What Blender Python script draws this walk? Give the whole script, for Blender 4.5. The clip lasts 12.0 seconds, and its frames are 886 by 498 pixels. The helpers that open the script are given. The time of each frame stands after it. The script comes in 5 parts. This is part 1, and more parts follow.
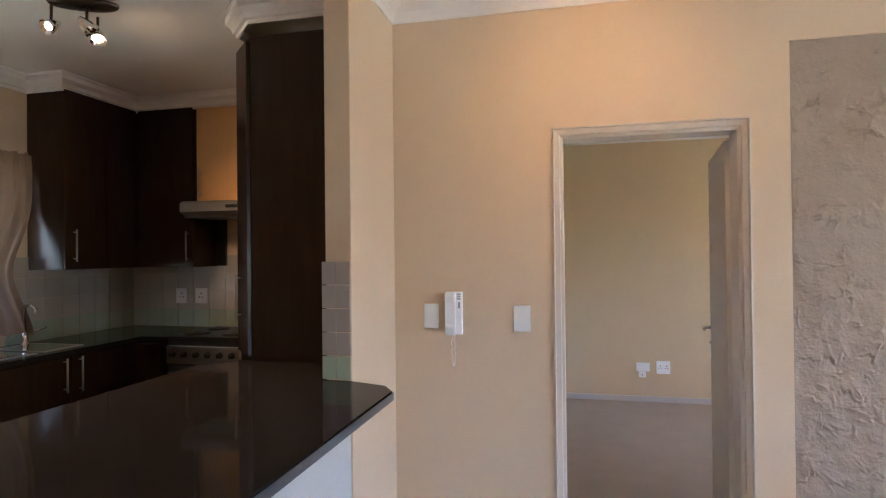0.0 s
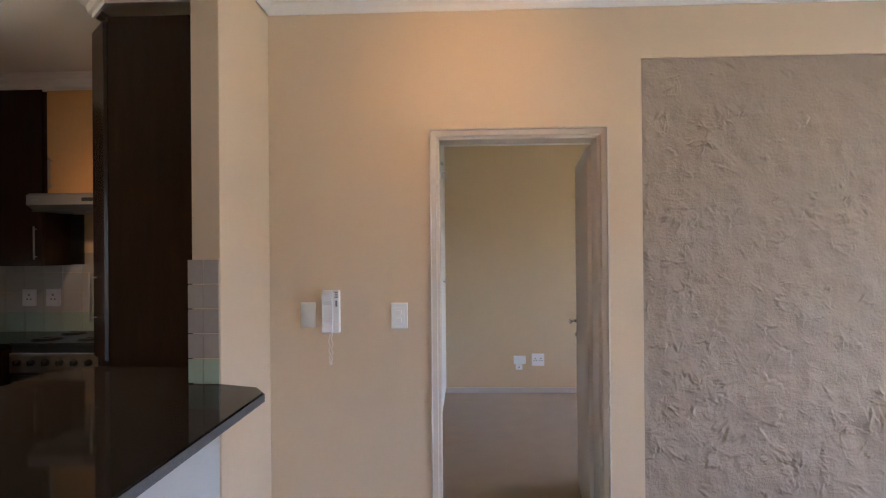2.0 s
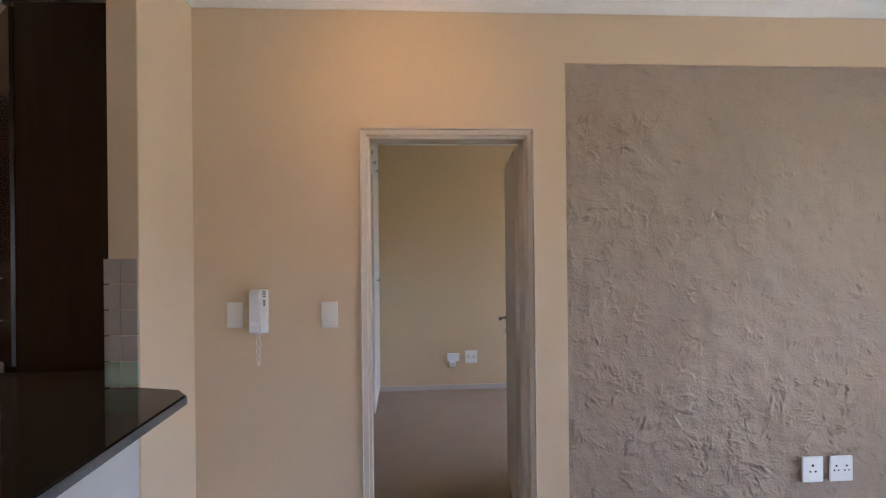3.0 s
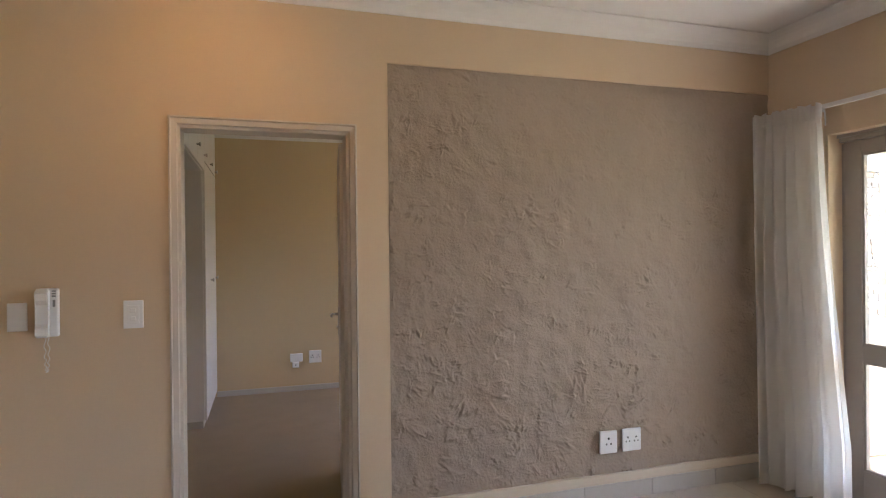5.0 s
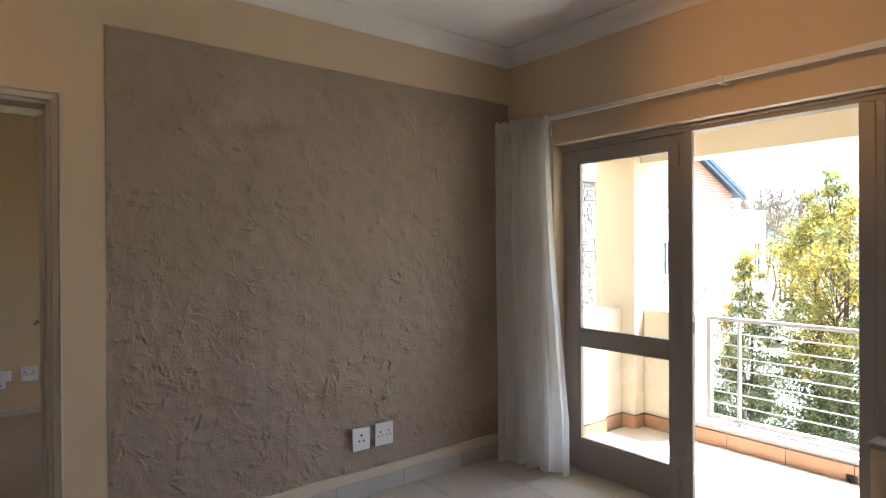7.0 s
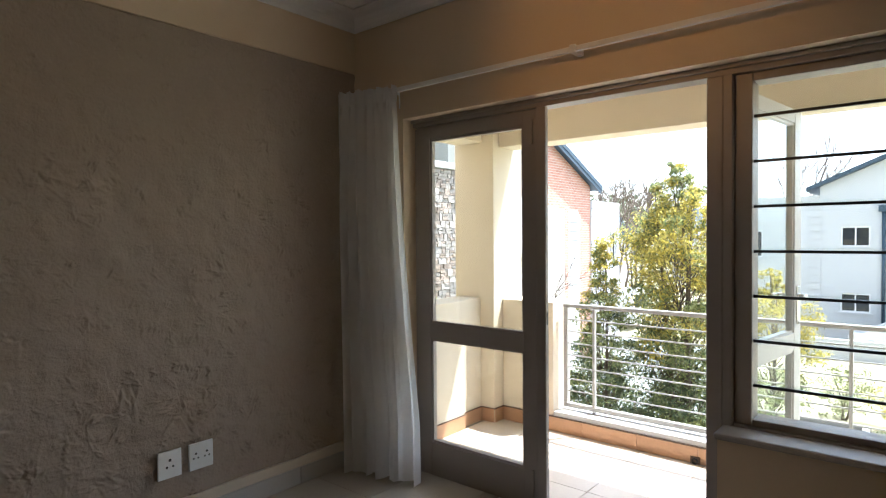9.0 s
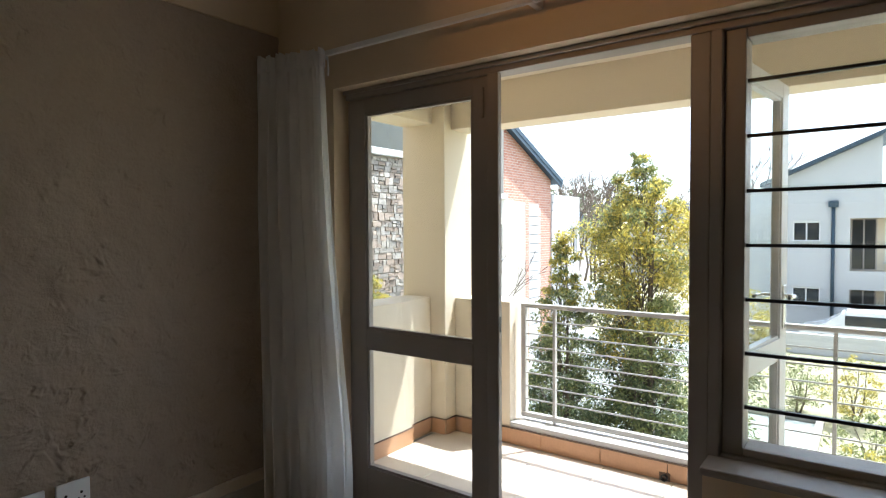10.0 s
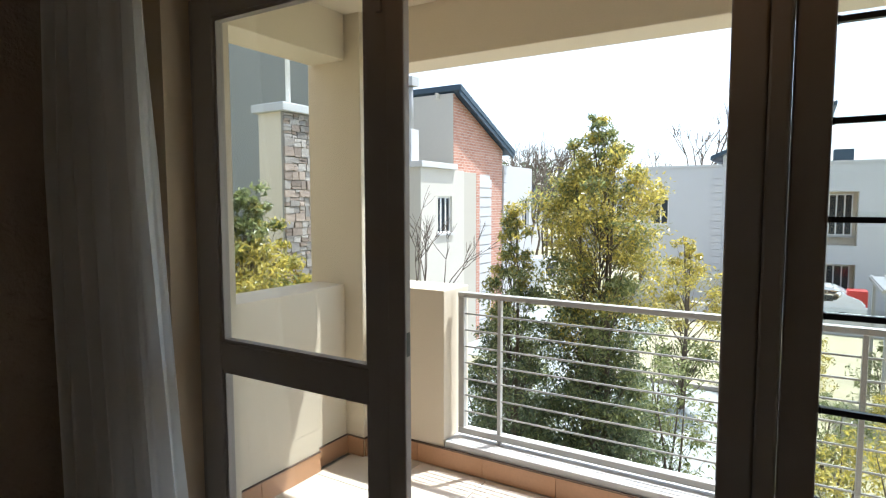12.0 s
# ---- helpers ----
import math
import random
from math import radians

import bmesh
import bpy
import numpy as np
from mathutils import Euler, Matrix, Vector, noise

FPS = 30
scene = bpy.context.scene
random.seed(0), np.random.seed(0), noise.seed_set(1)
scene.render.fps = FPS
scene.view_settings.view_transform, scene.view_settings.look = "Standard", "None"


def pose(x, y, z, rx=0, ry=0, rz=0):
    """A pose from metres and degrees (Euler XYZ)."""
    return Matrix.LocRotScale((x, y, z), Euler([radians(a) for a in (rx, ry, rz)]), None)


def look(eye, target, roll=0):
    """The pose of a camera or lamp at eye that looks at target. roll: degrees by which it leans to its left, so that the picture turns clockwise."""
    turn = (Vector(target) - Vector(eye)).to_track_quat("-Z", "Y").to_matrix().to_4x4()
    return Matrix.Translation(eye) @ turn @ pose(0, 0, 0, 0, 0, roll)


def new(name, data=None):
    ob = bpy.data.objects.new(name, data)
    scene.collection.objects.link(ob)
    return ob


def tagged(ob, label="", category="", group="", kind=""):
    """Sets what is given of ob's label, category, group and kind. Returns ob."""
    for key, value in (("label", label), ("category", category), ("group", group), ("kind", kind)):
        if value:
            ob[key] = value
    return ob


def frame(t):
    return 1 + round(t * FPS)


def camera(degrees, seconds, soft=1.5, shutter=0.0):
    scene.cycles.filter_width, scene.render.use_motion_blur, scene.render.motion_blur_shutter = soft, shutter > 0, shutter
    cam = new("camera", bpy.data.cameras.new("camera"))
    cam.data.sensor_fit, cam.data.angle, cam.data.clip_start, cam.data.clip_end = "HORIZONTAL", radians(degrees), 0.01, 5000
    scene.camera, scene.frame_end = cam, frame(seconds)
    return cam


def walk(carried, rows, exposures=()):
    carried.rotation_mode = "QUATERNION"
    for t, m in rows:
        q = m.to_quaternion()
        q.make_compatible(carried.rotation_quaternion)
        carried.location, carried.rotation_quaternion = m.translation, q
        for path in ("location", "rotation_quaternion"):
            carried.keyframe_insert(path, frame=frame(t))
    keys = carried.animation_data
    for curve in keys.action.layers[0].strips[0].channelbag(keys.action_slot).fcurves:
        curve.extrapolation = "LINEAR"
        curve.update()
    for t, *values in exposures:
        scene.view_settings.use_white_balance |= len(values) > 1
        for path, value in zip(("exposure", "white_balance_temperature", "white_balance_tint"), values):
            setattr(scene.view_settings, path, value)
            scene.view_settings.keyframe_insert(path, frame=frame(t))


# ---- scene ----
cam = camera(74.3, 12.0, soft=1.2)
PATH = [
    (0, (0.473, 0.407, 1.494), (0.018, 2.355, 1.51), -0.6),
    (0.5, (0.489, 0.401, 1.493), (0.127, 2.368, 1.507), -0.6),
    (1, (0.508, 0.392, 1.497), (0.235, 2.373, 1.506), -0.6),
    (1.5, (0.517, 0.39, 1.491), (0.332, 2.382, 1.502), -0.6),
    (2, (0.531, 0.391, 1.493), (0.45, 2.389, 1.499), -0.5),
    (2.5, (0.55, 0.388, 1.489), (0.564, 2.388, 1.492), -0.5),
    (3, (0.564, 0.363, 1.489), (0.698, 2.359, 1.49), -0.6),
    (5, (0.77, 0.298, 1.461), (1.354, 2.211, 1.459), -0.6),
    (5.5, (0.831, 0.286, 1.452), (1.516, 2.166, 1.451), -0.6),
    (6, (0.87, 0.301, 1.451), (1.724, 2.11, 1.444), -0.6),
    (6.5, (0.916, 0.318, 1.44), (1.99, 2.006, 1.434), -0.5),
    (7, (0.963, 0.324, 1.436), (2.198, 1.897, 1.426), -0.3),
    (7.5, (0.992, 0.32, 1.429), (2.344, 1.794, 1.42), -0.3),
    (9.5, (1.592, 0.597, 1.395), (3.17, 1.825, 1.341), -0.4),
    (10, (1.823, 0.705, 1.387), (3.438, 1.882, 1.324), -0.3),
    (10.5, (2.031, 0.797, 1.371), (3.666, 1.947, 1.291), -0.3),
    (11, (2.245, 0.917, 1.368), (3.905, 2.028, 1.263), -0.3),
    (11.5, (2.45, 0.998, 1.364), (4.134, 2.07, 1.236), -0.2),
    (12, (2.686, 1.074, 1.364), (4.386, 2.117, 1.208), -0.1),
]
EXPOSURES = [(0, 4.18, 5080, 14), (3, 3.78, 5120, 14), (5.5, 3.36, 5780, 13), (7.5, 2.58, 5680, 10), (9.5, 1.77, 5720, 7), (12, 1.0, 5720, 6)]
walk(cam, [(t, look(eye, target, roll)) for t, eye, target, roll in PATH], EXPOSURES)

# ---- world, sun and exposure ----
world = bpy.data.worlds.new("sky")
scene.world = world
world.use_nodes = True
_n = world.node_tree.nodes
_n.clear()
_sky = _n.new("ShaderNodeTexSky")
_sky.sky_type = "NISHITA"
_sky.sun_disc = False
SUN_FROM = Vector((0.385, -0.235, 1.0))          # the way towards the sun
_sky.sun_elevation = math.asin(SUN_FROM.z / SUN_FROM.length)
_sky.sun_rotation = math.atan2(SUN_FROM.x, SUN_FROM.y)
_sky.dust_density = 2.0
_bg = _n.new("ShaderNodeBackground")
_bg.inputs["Strength"].default_value = 0.15
_out = _n.new("ShaderNodeOutputWorld")
_haze = _n.new("ShaderNodeHueSaturation")
_haze.inputs["Saturation"].default_value, _haze.inputs["Value"].default_value = 0.55, 1.2
world.node_tree.links.new(_sky.outputs[0], _haze.inputs["Color"])
world.node_tree.links.new(_haze.outputs[0], _bg.inputs[0])
world.node_tree.links.new(_bg.outputs[0], _out.inputs[0])

_sun = bpy.data.lights.new("sun", "SUN")
_sun.energy, _sun.angle, _sun.color = 4.6, radians(0.6), (1.0, 0.95, 0.87)
sun_ob = new("sun", _sun)
sun_ob.matrix_world = look(SUN_FROM * 40, (0, 0, 0))


KITCHEN_WATTS = (7.5, 3.6, 6.5)
LIVING_WATTS = (1.0, 15.0, 0.5)


def spot(name, eye, target, energy, size, color=(1.0, 0.55, 0.22), blend=0.9, radius=0.03):
    l = bpy.data.lights.new(name, "SPOT")
    l.energy, l.spot_size, l.spot_blend, l.color, l.shadow_soft_size = energy, radians(size), blend, color, radius
    ob = new(name, l)
    ob.matrix_world = look(eye, target)
    return ob

# ---- materials ----
def material(name, color, rough=0.6, metal=0.0, vary=0.06, scale=6.0, fine=80.0, bump=0.0, bump_scale=None, spec=0.5, tint=None, piece=0.0,
             stretch=(1, 1, 1), coat=0.0):
    """A surface with variation at two scales, in metres of the world, and fine relief."""
    m = bpy.data.materials.new(name)
    m.use_nodes = True
    t = m.node_tree
    b = t.nodes["Principled BSDF"]
    b.inputs["Roughness"].default_value, b.inputs["Metallic"].default_value = rough, metal
    b.inputs["Specular IOR Level"].default_value = spec
    b.inputs["Coat Weight"].default_value = coat
    geo = t.nodes.new("ShaderNodeNewGeometry")
    mp = t.nodes.new("ShaderNodeMapping")
    mp.inputs["Scale"].default_value = stretch
    t.links.new(geo.outputs["Position"], mp.inputs["Vector"])
    big, small = t.nodes.new("ShaderNodeTexNoise"), t.nodes.new("ShaderNodeTexNoise")
    big.inputs["Scale"].default_value, small.inputs["Scale"].default_value = scale, fine
    big.inputs["Detail"].default_value, small.inputs["Detail"].default_value = 4, 3
    for n in (big, small):
        t.links.new(mp.outputs[0], n.inputs["Vector"])
    add = t.nodes.new("ShaderNodeMath")
    add.operation = "MULTIPLY_ADD"
    add.inputs[1].default_value = 0.5
    half = t.nodes.new("ShaderNodeMath")
    half.operation = "MULTIPLY"
    half.inputs[1].default_value = 0.5
    t.links.new(small.outputs["Fac"], half.inputs[0])
    t.links.new(big.outputs["Fac"], add.inputs[0])
    t.links.new(half.outputs[0], add.inputs[2])
    mix = t.nodes.new("ShaderNodeMix")
    mix.data_type = "RGBA"
    c2 = tint or color
    lo = [max(0, c * (1 - vary * 2)) for c in color]
    hi = [min(1, c * (1 + vary * 2)) for c in c2]
    mix.inputs["A"].default_value, mix.inputs["B"].default_value = (*lo, 1), (*hi, 1)
    t.links.new(add.outputs[0], mix.inputs["Factor"])
    col = mix.outputs["Result"]
    if piece:
        info = t.nodes.new("ShaderNodeObjectInfo")
        hsv = t.nodes.new("ShaderNodeHueSaturation")
        rng = t.nodes.new("ShaderNodeMapRange")
        rng.inputs["To Min"].default_value, rng.inputs["To Max"].default_value = 1 - piece, 1 + piece
        t.links.new(info.outputs["Random"], rng.inputs["Value"])
        t.links.new(rng.outputs[0], hsv.inputs["Value"])
        t.links.new(col, hsv.inputs["Color"])
        col = hsv.outputs["Color"]
    t.links.new(col, b.inputs["Base Color"])
    rr = t.nodes.new("ShaderNodeMapRange")
    rr.inputs["To Min"].default_value, rr.inputs["To Max"].default_value = max(0.02, rough * 0.85), min(1, rough * 1.15)
    t.links.new(big.outputs["Fac"], rr.inputs["Value"])
    t.links.new(rr.outputs[0], b.inputs["Roughness"])
    if bump:
        bp = t.nodes.new("ShaderNodeBump")
        bp.inputs["Strength"].default_value, bp.inputs["Distance"].default_value = 1.0, bump
        src = small
        if bump_scale:
            src = t.nodes.new("ShaderNodeTexNoise")
            src.inputs["Scale"].default_value, src.inputs["Detail"].default_value = bump_scale, 5
            t.links.new(mp.outputs[0], src.inputs["Vector"])
        t.links.new(src.outputs["Fac"], bp.inputs["Height"])
        t.links.new(bp.outputs[0], b.inputs["Normal"])
    return m


def leafy(name, color, color2, trans=0.35):
    """Leaf material: colour by leaf, some light let through."""
    m = bpy.data.materials.new(name)
    m.use_nodes = True
    t = m.node_tree
    b = t.nodes["Principled BSDF"]
    out = t.nodes["Material Output"]
    geo = t.nodes.new("ShaderNodeNewGeometry")
    ramp = t.nodes.new("ShaderNodeMix")
    ramp.data_type = "RGBA"
    ramp.inputs["A"].default_value, ramp.inputs["B"].default_value = (*color, 1), (*color2, 1)
    t.links.new(geo.outputs["Random Per Island"], ramp.inputs["Factor"])
    t.links.new(ramp.outputs["Result"], b.inputs["Base Color"])
    b.inputs["Roughness"].default_value = 0.32
    tr = t.nodes.new("ShaderNodeBsdfTranslucent")
    t.links.new(ramp.outputs["Result"], tr.inputs["Color"])
    mx = t.nodes.new("ShaderNodeMixShader")
    mx.inputs[0].default_value = trans
    t.links.new(b.outputs[0], mx.inputs[1])
    t.links.new(tr.outputs[0], mx.inputs[2])
    t.links.new(mx.outputs[0], out.inputs["Surface"])
    return m


def glass_material(name, tint=(0.97, 0.99, 0.98), gloss=0.06):
    """Thin clear pane: lets light straight through, with a slight mirror."""
    m = bpy.data.materials.new(name)
    m.use_nodes = True
    t = m.node_tree
    t.nodes.remove(t.nodes["Principled BSDF"])
    clear, shine, mx = t.nodes.new("ShaderNodeBsdfTransparent"), t.nodes.new("ShaderNodeBsdfGlossy"), t.nodes.new("ShaderNodeMixShader")
    clear.inputs["Color"].default_value = (*tint, 1)
    shine.inputs["Roughness"].default_value = 0.02
    mx.inputs[0].default_value = gloss
    t.links.new(clear.outputs[0], mx.inputs[1])
    t.links.new(shine.outputs[0], mx.inputs[2])
    t.links.new(mx.outputs[0], t.nodes["Material Output"].inputs["Surface"])
    return m


def cloth_material(name, color, through_light=0.5, clear=0.0):
    m = material(name, color, rough=0.9, vary=0.03, scale=20, fine=600, bump=0.0004)
    t = m.node_tree
    b = t.nodes["Principled BSDF"]
    tr, mx = t.nodes.new("ShaderNodeBsdfTranslucent"), t.nodes.new("ShaderNodeMixShader")
    tr.inputs["Color"].default_value = (*color, 1)
    mx.inputs[0].default_value = through_light
    t.links.new(b.outputs[0], mx.inputs[1])
    t.links.new(tr.outputs[0], mx.inputs[2])
    last = mx
    if clear:
        cl, m2 = t.nodes.new("ShaderNodeBsdfTransparent"), t.nodes.new("ShaderNodeMixShader")
        m2.inputs[0].default_value = clear
        t.links.new(mx.outputs[0], m2.inputs[1])
        t.links.new(cl.outputs[0], m2.inputs[2])
        last = m2
    t.links.new(last.outputs[0], t.nodes["Material Output"].inputs["Surface"])
    return m


def glow(name, color, strength):
    m = bpy.data.materials.new(name)
    m.use_nodes = True
    b = m.node_tree.nodes["Principled BSDF"]
    b.inputs["Emission Color"].default_value, b.inputs["Emission Strength"].default_value = (*color, 1), strength
    return m


M_WALL = material("cream_wall_paint", (0.695, 0.545, 0.372), rough=0.55, vary=0.025, scale=1.5, fine=150, bump=0.0006, bump_scale=220)
M_BEDWALL = material("beige_bedroom_paint", (0.62, 0.48, 0.29), rough=0.6, vary=0.02, scale=1.5, fine=150, bump=0.0006, bump_scale=220)
M_WHITE = material("white_ceiling_paint", (0.85, 0.83, 0.80), rough=0.7, vary=0.015, scale=2, fine=120, bump=0.0004, bump_scale=200)
M_TRIM = material("white_gloss_enamel", (0.78, 0.76, 0.73), rough=0.35, vary=0.02, scale=5, fine=90)
M_ROUGH = material("grey_rough_plaster", (0.385, 0.305, 0.238), rough=0.85, vary=0.08, scale=3.0, fine=60, bump=0.0045, bump_scale=70)
M_FRAME = material("taupe_frame_paint", (0.36, 0.315, 0.28), rough=0.45, vary=0.03, scale=4, fine=60)
M_DOORFR = material("taupe_door_frame_paint", (0.62, 0.55, 0.47), rough=0.5, vary=0.008, scale=4, fine=60)
M_DARK = material("espresso_melamine", (0.036, 0.019, 0.012), rough=0.24, vary=0.25, spec=0.26, scale=5, fine=60, stretch=(6, 6, 0.6))
M_BEECH = material("beech_melamine", (0.74, 0.42, 0.15), rough=0.4, vary=0.06, scale=5, fine=40, stretch=(8, 8, 0.8))
M_GRANITE = material("black_granite", (0.011, 0.0095, 0.009), rough=0.06, vary=0.9, scale=70, fine=210, tint=(0.016, 0.014, 0.013), spec=0.08)
M_GRANITE_EDGE = material("honed_granite_edge", (0.024, 0.025, 0.028), rough=0.32, vary=0.9, scale=70, fine=190, tint=(0.06, 0.063, 0.072))
M_STEEL = material("brushed_steel", (0.55, 0.54, 0.52), rough=0.3, metal=1.0, vary=0.06, scale=10, fine=200)
M_CHROME = material("chrome", (0.75, 0.74, 0.72), rough=0.12, metal=1.0, vary=0.03)
M_PLASTIC = material("white_plastic", (0.86, 0.86, 0.86), rough=0.35, vary=0.01, scale=30, fine=200)
M_PLASTIC_GREY = material("grey_plastic", (0.30, 0.30, 0.30), rough=0.45, vary=0.02)
M_BLACK = material("black_plastic", (0.012, 0.012, 0.012), rough=0.4, vary=0.1)
M_FLOOR = material("cream_floor_tile", (0.58, 0.53, 0.47), rough=0.22, vary=0.05, scale=3, fine=30, piece=0.04)
M_GROUT = material("grey_grout", (0.25, 0.22, 0.19), rough=0.9, vary=0.08, scale=20)
M_CARPET = material("brown_carpet", (0.34, 0.265, 0.185), rough=0.95, vary=0.12, scale=5, fine=300, bump=0.003, bump_scale=350)
M_SKIRT = material("grey_skirting_tile", (0.50, 0.47, 0.43), rough=0.3, vary=0.04, scale=3, fine=40, piece=0.05)
M_WALLTILE = material("grey_wall_tile", (0.42, 0.37, 0.33), rough=0.2, vary=0.04, scale=8, fine=60, piece=0.05)
M_GREENTILE = material("pale_green_wall_tile", (0.42, 0.50, 0.38), rough=0.2, vary=0.04, scale=8, fine=60, piece=0.05)
M_SPLASH = material("pale_splashback_tile", (0.50, 0.47, 0.41), rough=0.25, vary=0.03, scale=6, fine=60, piece=0.03)
M_CURTAIN = cloth_material("white_voile", (0.90, 0.885, 0.87), 0.62)
M_KCURTAIN = cloth_material("beige_cotton", (0.33, 0.24, 0.17), 0.08)
M_GLASS = glass_material("clear_glass")
M_EXT = material("cream_exterior_plaster", (0.68, 0.595, 0.465), rough=0.8, vary=0.03, scale=2, fine=120, bump=0.001, bump_scale=150)
M_HOUSE = material("cream_house_plaster", (0.56, 0.52, 0.45), rough=0.85, vary=0.05, scale=0.8, fine=30)
# frame paint lightened: outdoor sky light put into the swung door's colour
M_FRAME_LIT = material("skylit_frame_paint", (0.60, 0.60, 0.60), rough=0.35, vary=0.03, scale=4, fine=60)
M_EXTWHITE = material("white_exterior_plaster", (0.54, 0.53, 0.52), rough=0.8, vary=0.03, scale=1.5, fine=60, bump=0.001, bump_scale=120)
M_TERRA = material("terracotta_tile", (0.45, 0.25, 0.135), rough=0.5, vary=0.10, scale=6, fine=70, piece=0.09)
M_BALC = material("pale_balcony_tile", (0.64, 0.56, 0.47), rough=0.45, vary=0.05, scale=4, fine=60, piece=0.04)
M_RAIL = material("grey_painted_steel", (0.42, 0.41, 0.39), rough=0.4, vary=0.04, scale=12)
M_ROOF = material("blue_grey_roof_sheet", (0.035, 0.06, 0.085), rough=0.5, vary=0.1, scale=2)
M_BRICK = material("red_face_brick", (0.42, 0.17, 0.10), rough=0.85, vary=0.12, scale=4, fine=60, piece=0.18)
M_STONE = material("field_stone", (0.36, 0.32, 0.285), rough=0.9, vary=0.2, scale=6, fine=50, bump=0.01, bump_scale=25, piece=0.35)
M_MORTAR = material("pale_mortar", (0.33, 0.30, 0.26), rough=0.95, vary=0.08, scale=15)
M_ASPHALT = material("pale_paving", (0.27, 0.29, 0.28), rough=0.9, vary=0.08, scale=0.8, fine=12)
M_LAWN = material("dry_lawn", (0.24, 0.23, 0.13), rough=0.95, vary=0.3, scale=1.2, fine=30, tint=(0.33, 0.30, 0.19))
M_BARK = material("grey_brown_bark", (0.13, 0.10, 0.075), rough=0.9, vary=0.25, scale=12, fine=60)
M_WINGLASS = material("dark_window_glass", (0.03, 0.035, 0.04), rough=0.06, vary=0.1, scale=1)
M_CARWHITE = material("white_car_paint", (0.75, 0.75, 0.74), rough=0.2, vary=0.01, coat=0.6)
M_RUBBER = material("black_rubber", (0.015, 0.015, 0.015), rough=0.8, vary=0.1)
M_RED = material("red_paint", (0.42, 0.03, 0.025), rough=0.35, vary=0.03)
M_HALOGEN = glow("halogen_bulb", (1.0, 0.62, 0.28), 22.0)
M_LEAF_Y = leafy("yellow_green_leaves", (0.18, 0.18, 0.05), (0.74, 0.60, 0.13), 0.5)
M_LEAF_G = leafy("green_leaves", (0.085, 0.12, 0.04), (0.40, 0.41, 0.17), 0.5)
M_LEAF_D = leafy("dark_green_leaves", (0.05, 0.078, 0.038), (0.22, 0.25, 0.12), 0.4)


# ---- mesh helpers ----
def box(bm, x0, y0, z0, x1, y1, z1, bevel=0.0, m=None):
    x0, x1, y0, y1, z0, z1 = min(x0, x1), max(x0, x1), min(y0, y1), max(y0, y1), min(z0, z1), max(z0, z1)
    v = [bm.verts.new(p) for p in ((x0, y0, z0), (x1, y0, z0), (x1, y1, z0), (x0, y1, z0), (x0, y0, z1), (x1, y0, z1), (x1, y1, z1), (x0, y1, z1))]
    f = [bm.faces.new([v[i] for i in q]) for q in ((3, 2, 1, 0), (4, 5, 6, 7), (0, 1, 5, 4), (1, 2, 6, 5), (2, 3, 7, 6), (3, 0, 4, 7))]
    if bevel:
        es = {e for q in f for e in q.edges}
        r = bmesh.ops.bevel(bm, geom=list(es), offset=bevel, segments=2, affect="EDGES", profile=0.5)
        v = list({w for q in r["faces"] for w in q.verts} | {w for w in v if w.is_valid})
    if m is not None:
        bmesh.ops.transform(bm, matrix=m, verts=v)
    return v


def tube(bm, a, b, r, r2=None, n=12, caps=True):
    a, b = Vector(a), Vector(b)
    r2 = r if r2 is None else r2
    q = (b - a).to_track_quat("Z", "Y")
    rings = []
    for p, rad in ((a, r), (b, r2)):
        rings.append([bm.verts.new(p + q @ Vector((rad * math.cos(i * math.tau / n), rad * math.sin(i * math.tau / n), 0))) for i in range(n)])
    for i in range(n):
        f = bm.faces.new((rings[0][i], rings[0][(i + 1) % n], rings[1][(i + 1) % n], rings[1][i]))
        f.smooth = True
    if caps:
        bm.faces.new(rings[0][::-1])
        bm.faces.new(rings[1])


def sweep(bm, path, r, n=8, radii=None):
    """A round rod along a path of points."""
    pts = [Vector(p) for p in path]
    rings = []
    for i, p in enumerate(pts):
        d = (pts[min(i + 1, len(pts) - 1)] - pts[max(i - 1, 0)]).normalized()
        q = d.to_track_quat("Z", "Y")
        rad = radii[i] if radii else r
        rings.append([bm.verts.new(p + q @ Vector((rad * math.cos(k * math.tau / n), rad * math.sin(k * math.tau / n), 0))) for k in range(n)])
    for a, b in zip(rings, rings[1:]):
        for k in range(n):
            f = bm.faces.new((a[k], a[(k + 1) % n], b[(k + 1) % n], b[k]))
            f.smooth = True
    bm.faces.new(rings[0][::-1])
    bm.faces.new(rings[-1])


def lathe(bm, profile, centre=(0, 0, 0), n=20, m=None):
    """A turned shape: profile of (radius, height)."""
    c = Vector(centre)
    made = []
    rings = []
    for r, h in profile:
        ring = [bm.verts.new(c + Vector((max(r, 1e-4) * math.cos(i * math.tau / n), max(r, 1e-4) * math.sin(i * math.tau / n), h))) for i in range(n)]
        rings.append(ring)
        made += ring
    for a, b in zip(rings, rings[1:]):
        for i in range(n):
            f = bm.faces.new((a[i], a[(i + 1) % n], b[(i + 1) % n], b[i]))
            f.smooth = True
    if m is not None:
        bmesh.ops.transform(bm, matrix=m, verts=made)
    return made


def prism(bm, outline, z0, z1):
    """An upright prism over a plan outline (counter-clockwise)."""
    lo, hi = [bm.verts.new((x, y, z0)) for x, y in outline], [bm.verts.new((x, y, z1)) for x, y in outline]
    bm.faces.new(lo[::-1])
    bm.faces.new(hi)
    n = len(outline)
    for i in range(n):
        bm.faces.new((lo[i], lo[(i + 1) % n], hi[(i + 1) % n], hi[i]))


